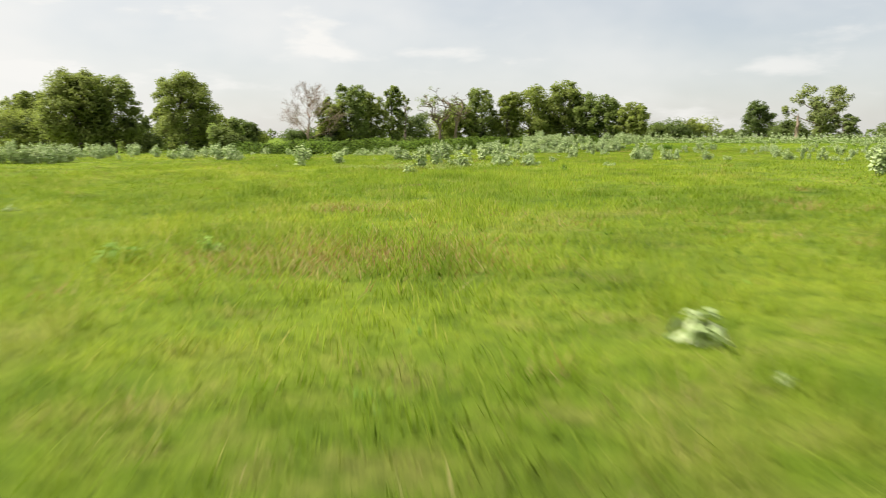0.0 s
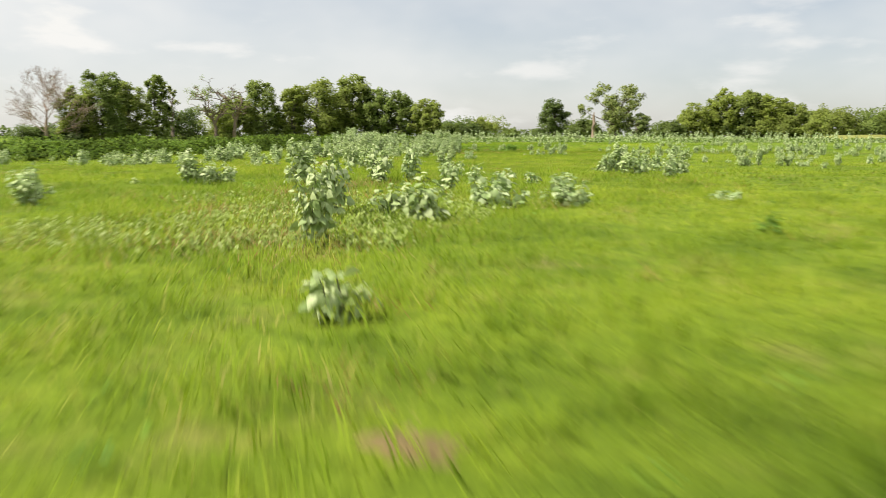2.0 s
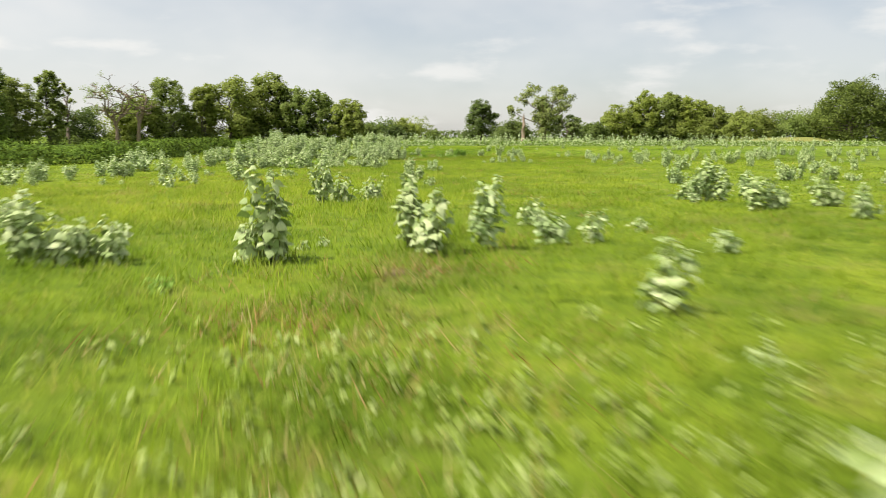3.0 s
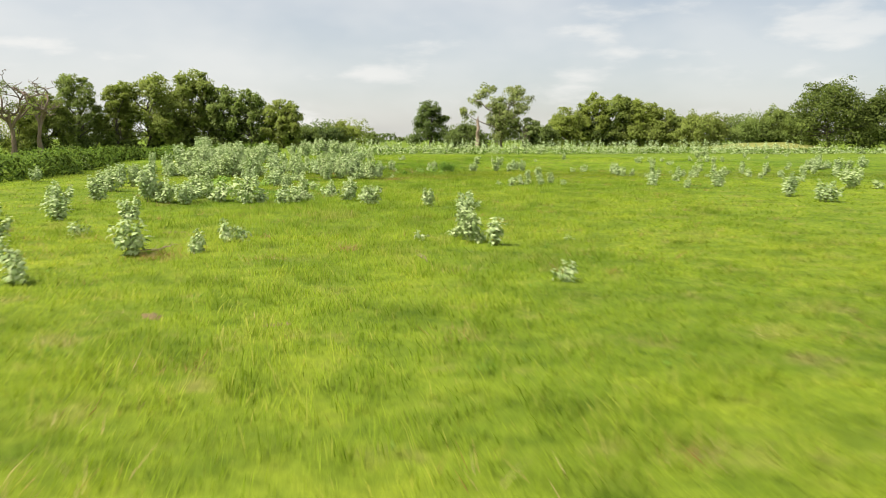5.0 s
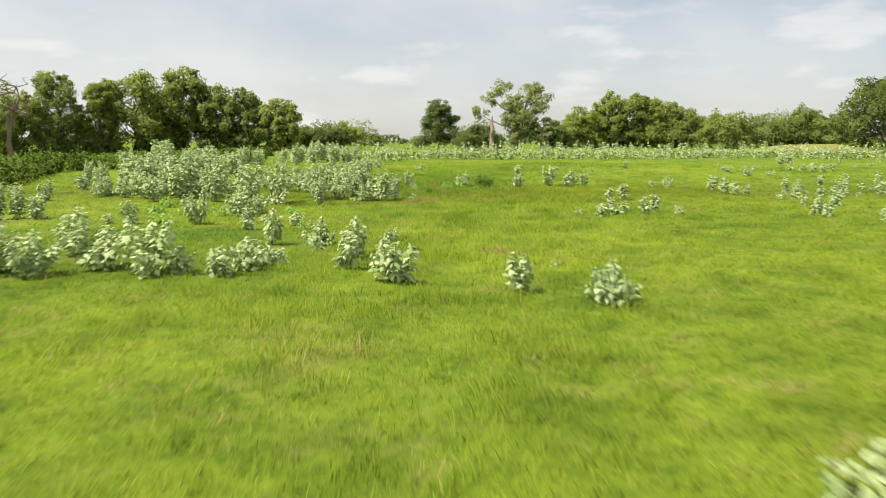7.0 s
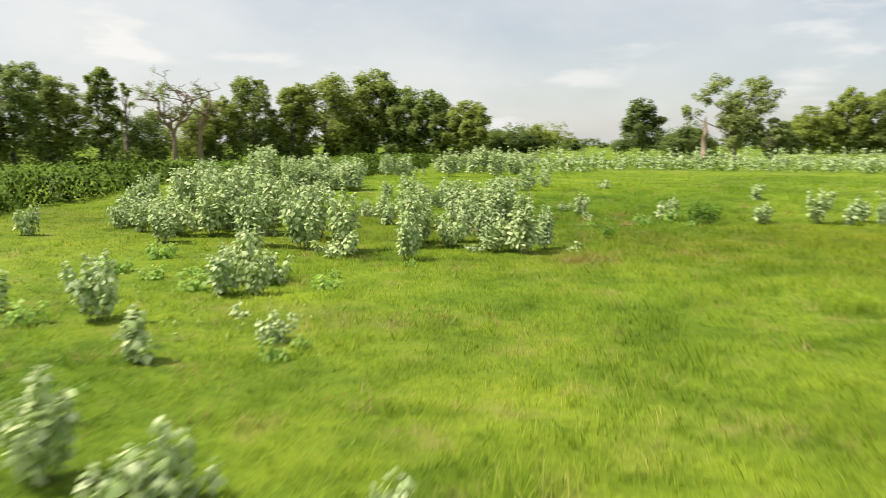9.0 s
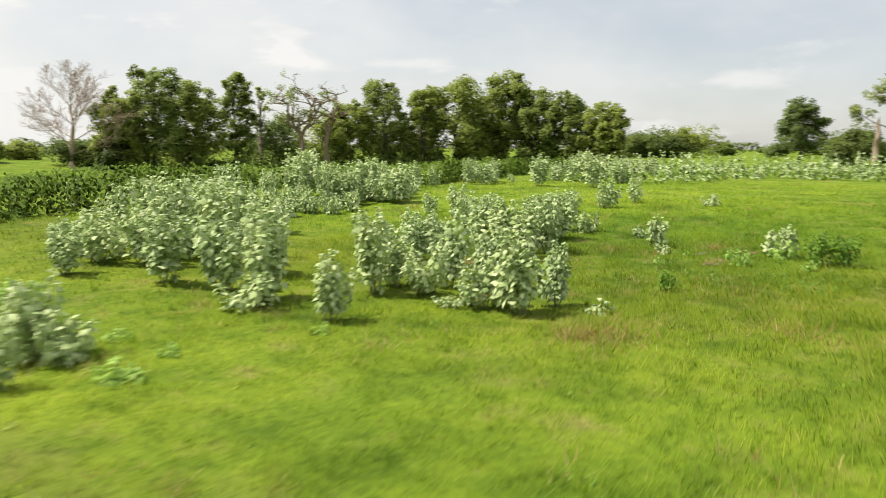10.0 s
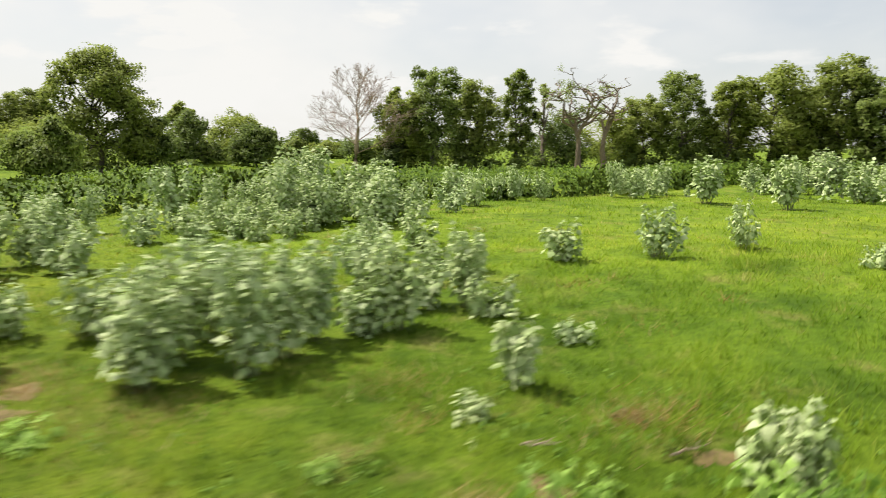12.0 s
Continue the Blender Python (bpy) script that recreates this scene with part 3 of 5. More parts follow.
OAK_1 = [
    (97.3, 260.1, 18.2, 27.4), (112.7, 256.8, 17.1, 25.2), (-178.8, 165.6, 25.4, 24.2), (-156.9, 108.5, 20.9, 22.3),
]
LONE_1 = [
    (-16.5, 314.5, 16.5, 19.1),
]
OPEN_1 = [
    (6.8, 296.0, 20.9, 25.9), (14.9, 292.8, 10.5, 12.2),
]
SPARSE_1 = [
    (-161.2, 278.5, 23.6, 9.7),
]
DEAD = [
    (-135.5, 263.8, 25.1, 19.5), (-128.6, 264.8, 23.0, 11.9),
]
BARE = [
    (-173.7, 224.9, 27.3, 31.0),
]
SNAG = [
    (-1.0, 294.8, 11.1, 2.7),
]

number = 100
for rows, style, leaves, label in (
        (ELM_1 + ELM_2, "elm", M_TREE, "tall leafy green broadleaf tree in the wood's edge"),
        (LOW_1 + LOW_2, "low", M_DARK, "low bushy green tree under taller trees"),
        (OAK_1, "oak", M_TREE, "large spreading dark green oak standing in grass"),
        (LONE_1, "lone", M_DARK, "lone dense dark tree with a narrow waist on the pasture"),
        (OPEN_1, "open", M_PALE, "pale open-crowned old tree with bare twisted limbs"),
        (SPARSE_1, "sparse", M_PALE, "thin pale tree with only a few leaves")):
    for x, y, h, w in rows:
        number += 1
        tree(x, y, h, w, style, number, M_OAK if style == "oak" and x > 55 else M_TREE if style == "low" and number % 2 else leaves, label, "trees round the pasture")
for k, (x, y, h, w) in enumerate(DEAD):
    dying_tree(x, y, h, w, 31 + k, "dying tree with a brown trunk, crooked limbs and few leaves" if k == 0 else "dead brown tree with a forked trunk and bare limbs", 6 if k == 0 else 3, M_TREE if k == 0 else None)
for x, y, h, w in BARE:
    twiggy_tree(x, y, h, w, 47, "dead leafless tree with a fan of fine pale twigs")
for x, y, h, w in SNAG:
    snag(x, y, h, w, "broken pale bare tree trunk beside the old tree")


def brush():
    """Shady undergrowth at the foot of the wood's edge."""
    rng = np.random.default_rng(18)
    line = np.array([(-176, 118), (-190, 140), (-186, 172), (-204, 196), (-204, 214), (-190, 224), (-178, 240), (-166, 250), (-158, 275), (-146, 305), (-128, 325), (-110, 345), (-88, 346), (-72, 342)], float)
    pts, outs = [], []
    for a, b in zip(line[:-1], line[1:]):
        for k in range(int(np.linalg.norm(b - a) / 1.6)):
            c = a + (b - a) * rng.random() + rng.normal(0, 3.5, 2)
            if math.hypot(c[0] - BARE[0][0], c[1] - BARE[0][1]) < 24:
                continue
            h, w = 2.0 + 7.0 * rng.random() ** 1.6, rng.uniform(1.8, 3.6)
            q = rng.normal(0, 1, (150, 3))
            q /= np.linalg.norm(q, axis=1, keepdims=True)
            pts.append(np.array([c[0], c[1], float(height(*c)) + h * 0.5]) + q * rng.uniform(0.5, 1, (150, 1)) * [w, w, h * 0.5])
            outs.append(q)
    v, f, nrm = cards(rng, np.concatenate(pts), 0.40, np.concatenate(outs))
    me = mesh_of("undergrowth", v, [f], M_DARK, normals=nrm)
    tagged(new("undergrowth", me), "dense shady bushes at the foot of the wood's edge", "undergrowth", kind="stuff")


brush()


def far_woods():
    """The blue-green edge of woodland all round, far off."""
    rng = np.random.default_rng(8)
    pts, outs = [], []
    for k in range(300):
        a = 2 * math.pi * k / 300 + rng.normal(0, 0.004)
        d = rng.uniform(560, 760)
        h, w = rng.uniform(6, 13), rng.uniform(12, 22)
        c = np.array([-15 + d * math.cos(a), 110 + d * math.sin(a), h * 0.45])
        q = rng.normal(0, 1, (100, 3))
        q /= np.linalg.norm(q, axis=1, keepdims=True)
        pts.append(c + q * rng.uniform(0.6, 1, (100, 1)) * [w * 0.5, w * 0.5, h * 0.5])
        outs.append(q)
    v, f, nrm = cards(rng, np.concatenate(pts), 1.5, np.concatenate(outs))
    me = mesh_of("far_woods", v, [f], M_DARK, normals=nrm)
    tagged(new("far_woods", me), "distant band of dark woodland round the pasture", "woods", kind="stuff")


far_woods()


# ---------------------------------------------------------------- vine bank


def scatter(rng, n, x0, x1, y0, y1, keep):
    x, y = rng.uniform(x0, x1, n), rng.uniform(y0, y1, n)
    k = keep(x, y)
    return x[k], y[k]


def vine_bank():
    """A chest-high tangle of vines and weeds between the pasture and the trees."""
    rng = np.random.default_rng(21)

    def inside(x, y):
        edge = -52 + 8.5 * step(138, 150, y) - 10 * step(168, 215, y) + 2.5 * (value_noise(x, y, 6, 9) - 0.5) * 2
        return (x < edge) & (x > -132 - 0.2 * (y - 100)) & (y > 66 + 0.35 * (-55 - x) + 9 * (value_noise(x, y, 9, 14) - 0.5)) & (y < 232)
    x, y = scatter(rng, 230000, -160, -40, 60, 240, inside)
    k = rng.random(len(x)) < 1 - 0.35 * step(-75, -95, x)
    x, y = x[k], y[k]
    top = 0.6 + 1.6 * value_noise(x, y, 4.0, 10) ** 1.4 + 0.8 * value_noise(x, y, 1.5, 11)
    top = top + 0.8 * (1 - step(128, 146, y))
    top = top * 0.74 * (1 - 0.5 * step(-60, -80, x))
    rim = ~(inside(x + 1.6, y) & inside(x + 1.1, y - 1.2))
    z = height(x, y) + top * np.where(rim, rng.uniform(0.05, 1.0, len(x)), rng.uniform(0.45, 1.0, len(x)))
    face = np.where(rim[:, None], [[0.7, -0.45, 0.5]], [[0.25, -0.15, 0.9]])
    # the rim stands as a wall, so it gets extra leaves
    q = rng.choice(np.flatnonzero(rim), 26000)
    x2, y2 = x[q] + rng.normal(0, 0.2, len(q)), y[q] + rng.normal(0, 0.2, len(q))
    p = np.concatenate([np.stack([x, y, z], 1), np.stack([x2, y2, height(x2, y2) + top[q] * rng.uniform(0.0, 1.0, len(q))], 1)])
    v, f, nrm = cards(rng, p, 0.155, np.concatenate([face, face[q]]), 0.6)
    me = mesh_of("vine_bank", v, [f], M_VINE, normals=nrm)
    tagged(new("vine_bank", me), "dense dark green tangle of vines and weeds along the pasture", "undergrowth", kind="stuff")


vine_bank()

# ---------------------------------------------------------------- silver-leaved weeds

LEAF_V = np.array([(0, 0, 0), (0, 0.48, 0.07), (0, 1, -0.22), (-0.30, 0.02, -0.02), (-0.37, 0.36, -0.04), (-0.17, 0.74, -0.10), (0.30, 0.02, -0.02), (0.37, 0.36, -0.04), (0.17, 0.74, -0.10)])
LEAF_F = np.array([(0, 1, 4, 3), (1, 2, 5, 4), (1, 0, 6, 7), (2, 1, 7, 8)])

PLAIN_V = LEAF_V[[0, 1, 2, 4, 7]] * [1.06, 1, 1]
PLAIN_F = np.array([(0, 1, 3), (1, 2, 3), (1, 0, 4), (2, 1, 4)])


def leaf_frames(rng, h, w, size):
    """Stems and leaves of one weed: a main stem with side shoots, each with drooping leaves in a spiral and a small tuft on top."""
    stems, frames = [], []
    shoots = [((0, 0, 0), (rng.normal(0, 0.08) * h, rng.normal(0, 0.08) * h, h * rng.uniform(0.86, 0.96)), 1.0)]
    for k in range(int(round(max(0.0, w / 0.30 - 0.5) * 2.4))):
        a, r = 2.4 * k + rng.normal(0, 0.4), max(0.07, w * 0.5 - 0.40 * size) * rng.uniform(0.5, 1.1)
        low = rng.uniform(0.34, 0.75) if k % 2 else rng.uniform(0.66, 1.0)
        shoots.append(((0.3 * r * math.cos(a), 0.3 * r * math.sin(a), 0), (r * math.cos(a), r * math.sin(a), h * low), 0.7))
    for a, b, thick in shoots:
        path = wander(rng, a, b, 4, 0.025 * h)
        stems.append((path, thick))
        length = np.linalg.norm(np.subtract(b, a))
        turn = rng.uniform(0, 6.28)
        bare = (0.15 if thick == 1.0 else rng.uniform(0.26, 0.46)) if h > 1.0 else (0.10 if thick == 1.0 else 0.20)
        tiers = max(3, int(length * (1 - bare) / (0.62 * size)))
        for k in range(tiers):
            f = bare + (1.0 - bare) * (k / (tiers - 1)) ** 0.8
            s = f * 4
            i = min(int(s), 3)
            p = path[i] + (path[i + 1] - path[i]) * (s - i)
            late = max(0.0, f - 0.72) / 0.28
            for leaf in range(rng.integers(4, 7) if late < 0.9 else 6):
                turn += 2.4 + rng.normal(0, 0.3)
                droop = radians(rng.uniform(-5, 72) - 26 * late)
                out = rng.uniform(0.03, 0.15) * (1 - 0.75 * late)
                big = size * rng.uniform(0.80, 1.45) * (1.0 - 0.40 * late ** 1.5)
                at = Vector((p[0] + math.cos(turn) * out, p[1] + math.sin(turn) * out, p[2] + 0.02 + rng.normal(0, 0.03)))
                frames.append(Matrix.LocRotScale(at, Euler((-droop, rng.normal(0, 0.5), turn - math.pi / 2)), Vector((big * rng.uniform(0.95, 1.25), big, big))))
    return stems, frames


def leaf_mesh(name, frames, mat, shape=(PLAIN_V, PLAIN_F)):
    lv, lf = shape
    v = np.concatenate([np.c_[lv, np.ones(len(lv))] @ np.array(m).T[:, :3] for m in frames])
    f = np.concatenate([lf + len(lv) * k for k in range(len(frames))])
    return mesh_of(name, v, [f[:, ::-1]], mat, True)


def weed(name, h, w, size, seed, mat, label, category, singly=False):
    """A weed with a branching stem; its leaves are joined, or each one a piece of its own."""
    rng = np.random.default_rng(seed)
    base = new(name)
    stems, frames = leaf_frames(rng, h, w, size)
    wood = Wood()
    for path, thick in stems:
        wood.add(path, np.linspace(0.016, 0.006, 5) * thick, 5)
    tagged(part("stem", wood.mesh("stem", M_STEM), None, base), kind="stuff")
    if singly:
        for m in frames:
            part("leaf", ONE_LEAF, None, base).matrix_local = m
    else:
        tagged(part("foliage", leaf_mesh("foliage", frames, mat), None, base), kind="stuff")
    return tagged(base, label, category)


ONE_LEAF = leaf_mesh("leaf", [Matrix()], M_SILVER_LEAF, (LEAF_V, LEAF_F))

# x, y, height, width
PLANTS_1 = [
    (12.95, -13.45, 0.09, 0.32), (12.19, -12.46, 0.29, 0.70), (-5.55, -7.64, 0.17, 0.69), (-6.10, 13.90, 0.54, 0.59), (-39.67, 14.57, 1.74, 3.89), (-38.17, 15.28, 1.65, 4.61),
    (-17.63, 17.33, 0.19, 1.07), (-38.92, 17.61, 1.50, 3.96), (-8.00, 18.40, 1.51, 0.69), (-8.85, 21.80, 1.57, 0.70), (15.00, 21.91, 1.79, 2.06), (-6.95, 21.94, 0.93, 0.99),
    (-7.76, 22.25, 0.68, 1.03), (-5.84, 25.14, 0.94, 1.43), (-4.17, 25.76, 0.85, 1.28), (-29.76, 26.41, 1.30, 3.12), (-48.19, 26.83, 1.66, 6.66), (-37.11, 28.10, 1.25, 3.00),
    (0.01, 28.84, 0.35, 1.37), (-24.41, 28.93, 1.30, 1.90), (-50.48, 30.12, 1.34, 4.00), (-19.51, 31.44, 0.22, 0.76), (-17.22, 31.97, 0.87, 0.87),
]
PLANTS_2 = [
    (-17.76, 32.04, 1.41, 0.98), (-14.10, 32.55, 0.80, 0.60), (-16.65, 32.57, 0.82, 1.29), (-13.68, 32.60, 1.67, 0.66), (-13.73, 32.95, 0.88, 0.44), (-17.54, 33.09, 0.57, 1.08),
    (-13.56, 34.16, 0.17, 0.30), (-13.27, 34.53, 0.20, 0.32),
    (13.50, 38.72, 0.17, 1.30), (-15.71, 39.10, 0.23, 0.65), (-45.20, 41.31, 1.29, 4.70),
]
PLANTS_3 = [
    (-15.85, 45.43, 1.68, 0.87), (-12.20, 45.55, 0.13, 0.44), (-15.27, 46.20, 1.05, 0.95), (-14.34, 46.72, 0.86, 0.91),
    (-36.51, 59.48, 1.45, 1.97),
    (-13.67, 62.70, 0.53, 0.71), (-41.56, 63.43, 1.12, 2.93), (-37.80, 64.06, 1.25, 2.14),
    (-26.15, 67.05, 1.21, 1.21), (-24.39, 67.47, 0.75, 0.80), (-34.64, 68.23, 1.70, 2.11), (-14.93, 69.18, 1.02, 0.62), (-24.12, 69.96, 0.90, 0.48),
]
PLANTS_4 = [
    (-15.44, 69.86, 0.53, 0.67), (-15.76, 69.90, 1.35, 0.78), (-23.60, 70.20, 0.54, 0.52), (-17.50, 70.28, 0.36, 0.32), (-36.44, 70.50, 1.55, 2.70), (-32.53, 70.56, 1.55, 1.45),
    (13.00, 70.59, 0.51, 1.10), (-12.15, 70.74, 0.19, 0.60), (-15.83, 71.01, 1.58, 0.85), (-16.19, 71.47, 0.46, 0.75), (-30.16, 72.13, 0.54, 0.87),
    (-33.31, 77.25, 1.09, 2.10), (-30.40, 77.63, 1.05, 1.28), (-38.69, 79.74, 1.73, 2.06), (-35.41, 81.51, 1.51, 1.43), (-15.10, 82.67, 0.97, 1.20), (-40.88, 83.56, 2.10, 1.54),
    (-17.16, 84.01, 1.10, 0.95), (-20.27, 85.57, 1.20, 1.60), (-25.71, 87.01, 1.09, 2.65), (-27.51, 87.03, 1.66, 2.48), (-36.06, 87.45, 1.83, 2.29), (-31.63, 87.50, 1.44, 2.61),
]
PLANTS_5 = [
    (-21.86, 87.51, 1.17, 0.81), (-20.83, 87.83, 0.99, 0.62), (6.12, 87.87, 1.32, 2.04), (-33.28, 87.96, 2.33, 2.47), (-29.37, 87.99, 1.41, 1.94), (-15.54, 88.39, 0.19, 0.58),
    (-24.89, 88.76, 0.89, 1.18), (-24.23, 89.06, 0.51, 0.86), (-21.96, 90.29, 1.50, 1.00), (-24.56, 90.54, 0.32, 0.70), (5.46, 91.10, 1.73, 1.18), (-31.47, 91.57, 1.62, 2.17),
    (-26.17, 91.71, 0.19, 0.40), (-23.50, 92.51, 0.55, 0.78), (-23.69, 93.73, 0.82, 1.02), (-21.02, 93.95, 0.61, 0.74), (-23.45, 94.11, 1.07, 0.86), (-25.46, 94.34, 1.50, 0.88),
    (16.82, 94.54, 0.70, 1.10), (15.35, 98.09, 0.68, 1.14), (13.37, 98.10, 1.53, 2.07), (-39.68, 98.20, 1.63, 2.39), (-27.53, 99.10, 1.24, 0.64),
]
PLANTS_6 = [
    (-25.75, 101.22, 0.64, 0.94), (-30.74, 102.01, 1.70, 1.17), (-34.10, 102.38, 1.33, 0.87), (-35.12, 102.40, 0.49, 0.52), (-27.69, 103.23, 0.31, 0.87),
    (-40.68, 103.45, 1.99, 3.99), (22.64, 103.50, 1.40, 1.26), (-29.60, 105.60, 1.45, 1.00), (-28.80, 105.90, 1.20, 0.90),
    (-29.69, 107.46, 1.74, 1.54), (-30.31, 107.51, 1.18, 1.31), (-29.20, 107.66, 1.09, 1.53), (-26.33, 112.66, 1.88, 1.11),
    (-29.15, 113.15, 0.91, 2.00), (-29.21, 113.93, 2.68, 1.69), (-37.10, 114.02, 1.82, 2.32), (-33.39, 114.52, 2.19, 2.34), (-31.12, 114.55, 2.56, 1.87),
]
PLANTS_7 = [
    (-22.38, 115.28, 2.35, 1.56), (-44.37, 114.54, 1.36, 1.10), (-24.36, 115.36, 0.31, 1.13), (-40.12, 116.74, 1.40, 1.15),
    (-23.57, 115.71, 1.29, 1.52), (-26.95, 115.95, 2.48, 1.41), (-20.59, 116.08, 0.34, 0.68), (-38.05, 116.09, 1.69, 2.86), (-21.82, 116.37, 1.89, 1.05), (-36.30, 116.45, 2.41, 2.02),
    (-25.60, 116.51, 1.50, 1.37), (-26.91, 116.91, 1.88, 1.22), (-31.76, 117.24, 2.51, 2.36), (-34.16, 117.35, 2.90, 1.98), (-25.46, 117.58, 2.41, 1.35),
    (-36.24, 118.05, 2.90, 2.10), (-24.81, 118.81, 1.70, 1.27), (-41.40, 119.26, 1.12, 2.50), (-33.92, 119.99, 1.37, 1.70), (-37.35, 120.27, 1.09, 2.73), (-39.74, 120.27, 2.90, 1.89),
]
PLANTS_8 = [
    (-36.36, 121.19, 1.08, 2.00), (-28.32, 121.33, 1.89, 1.50), (-43.60, 121.90, 2.50, 1.50), (-41.44, 122.28, 2.90, 3.61), (-30.27, 122.34, 1.17, 1.31), (-39.30, 122.63, 2.85, 3.01),
    (-25.28, 123.34, 2.19, 1.98), (-29.06, 123.75, 1.56, 1.60), (-55.38, 129.16, 1.87, 1.37), (-26.50, 124.33, 2.35, 2.19), (-24.79, 125.06, 2.31, 1.45),
    (-37.88, 125.28, 1.73, 2.55), (-41.08, 125.32, 2.35, 2.75), (-27.58, 125.51, 2.24, 1.74), (-32.56, 126.01, 0.94, 1.27), (-25.51, 126.08, 2.18, 1.37),
    (-43.90, 126.45, 2.10, 3.00), (-20.76, 126.57, 0.36, 0.68), (-26.17, 127.12, 2.23, 1.26), (-12.27, 127.26, 1.09, 1.70), (-9.67, 127.56, 1.73, 1.87), (-16.47, 127.59, 1.38, 0.80),
]
PLANTS_9 = [
    (-17.10, 127.80, 1.05, 0.50), (-21.24, 127.96, 1.44, 0.91), (-25.83, 128.05, 1.15, 1.27), (-47.83, 128.58, 2.16, 1.13), (-45.98, 123.66, 1.23, 1.36),
    (-25.49, 128.66, 1.98, 1.92), (-42.70, 129.18, 1.65, 1.69), (-26.30, 130.05, 1.40, 1.39), (27.26, 130.12, 1.54, 3.50), (-22.38, 130.63, 0.48, 0.83), (-24.86, 130.64, 0.94, 1.34),
    (-25.73, 130.83, 1.89, 1.16), (-29.80, 130.86, 1.57, 1.65), (-42.37, 130.95, 1.46, 1.70), (-45.46, 131.41, 2.76, 1.87), (-39.75, 131.89, 1.27, 3.99), (-29.92, 133.19, 0.85, 1.06),
    (-40.59, 133.50, 1.47, 2.51), (-32.86, 134.95, 1.53, 1.53), (-40.84, 135.71, 1.92, 3.04), (-27.29, 135.84, 1.17, 2.20), (-11.33, 135.89, 0.97, 1.06),
]
PLANTS_10 = [
    (-40.66, 136.71, 1.82, 2.20), (-39.76, 137.27, 1.80, 2.60), (-25.44, 137.92, 1.56, 1.35), (-38.70, 137.97, 1.65, 2.13), (-20.50, 140.15, 0.69, 1.09), (-24.56, 140.81, 1.51, 1.03),
    (-39.48, 142.04, 1.40, 1.87), (-41.32, 145.09, 1.53, 2.06), (-42.07, 150.86, 1.87, 1.15), (-30.84, 156.45, 2.90, 1.93), (-35.36, 156.53, 2.78, 2.62), (-30.35, 163.45, 2.32, 2.54),
    (-39.28, 168.53, 2.06, 3.00), (-35.08, 169.28, 2.90, 2.93), (-34.42, 170.20, 2.54, 3.70),
]
PLANTS_11 = [
    (2.42, 100.97, 0.87, 0.78), (5.24, 101.43, 0.73, 0.43), (4.92, 101.69, 1.56, 0.94), (0.41, 102.53, 0.91, 0.59), (0.57, 104.04, 1.17, 0.69), (-10.49, 104.49, 0.74, 0.84),
    (-6.28, 104.92, 0.48, 0.70), (-8.10, 104.95, 1.12, 0.58), (6.57, 105.19, 0.79, 0.55), (-9.10, 105.47, 0.76, 0.55), (-9.61, 105.48, 0.86, 0.71), (-11.45, 105.77, 0.35, 0.59),
    (-7.01, 106.70, 1.13, 0.64), (4.21, 108.77, 0.93, 0.76), (2.49, 109.06, 0.93, 0.51), (-8.11, 112.79, 1.00, 0.59), (3.88, 113.08, 1.09, 0.55), (3.04, 113.09, 0.56, 0.64),
    (-7.03, 113.53, 1.21, 0.74), (13.62, 113.65, 0.61, 0.56), (3.66, 114.09, 1.64, 0.42), (9.30, 115.50, 0.34, 0.96), (8.25, 115.52, 0.72, 0.67), (8.65, 116.78, 1.51, 0.79),
]
PLANTS_12 = [
    (7.41, 116.80, 0.78, 0.69), (1.88, 117.92, 0.97, 0.80), (2.81, 118.41, 0.80, 0.71), (1.67, 119.18, 1.34, 0.92), (13.64, 121.48, 0.47, 0.74), (13.34, 122.25, 0.61, 0.65),
    (2.05, 122.72, 1.28, 0.76), (13.14, 124.02, 1.31, 0.55), (9.53, 124.09, 0.88, 0.89), (-0.32, 126.05, 0.90, 1.02), (-1.51, 126.07, 0.55, 0.68), (-6.76, 127.18, 1.47, 0.69),
    (-8.32, 127.21, 1.12, 0.81), (13.03, 127.82, 0.87, 0.82), (-7.49, 128.21, 1.29, 1.17), (11.75, 134.48, 0.51, 1.03), (9.63, 134.52, 1.01, 0.90), (8.65, 136.84, 0.81, 1.06),
    (17.97, 136.91, 0.87, 0.80), (17.57, 137.94, 0.89, 0.94), (-3.87, 138.35, 0.47, 0.47), (19.70, 138.66, 0.72, 0.68), (16.92, 138.72, 0.72, 0.81), (15.74, 138.74, 0.72, 0.68),
]
PLANTS_13 = [
    (12.15, 138.81, 0.48, 0.61), (0.41, 142.33, 0.93, 0.57), (26.03, 145.63, 0.39, 0.59), (12.67, 149.93, 0.34, 0.62), (31.18, 151.84, 0.42, 0.63), (30.02, 156.41, 1.24, 0.67),
    (24.09, 156.53, 1.53, 1.16), (23.01, 156.55, 1.10, 1.16), (41.49, 167.31, 0.89, 0.74),
]
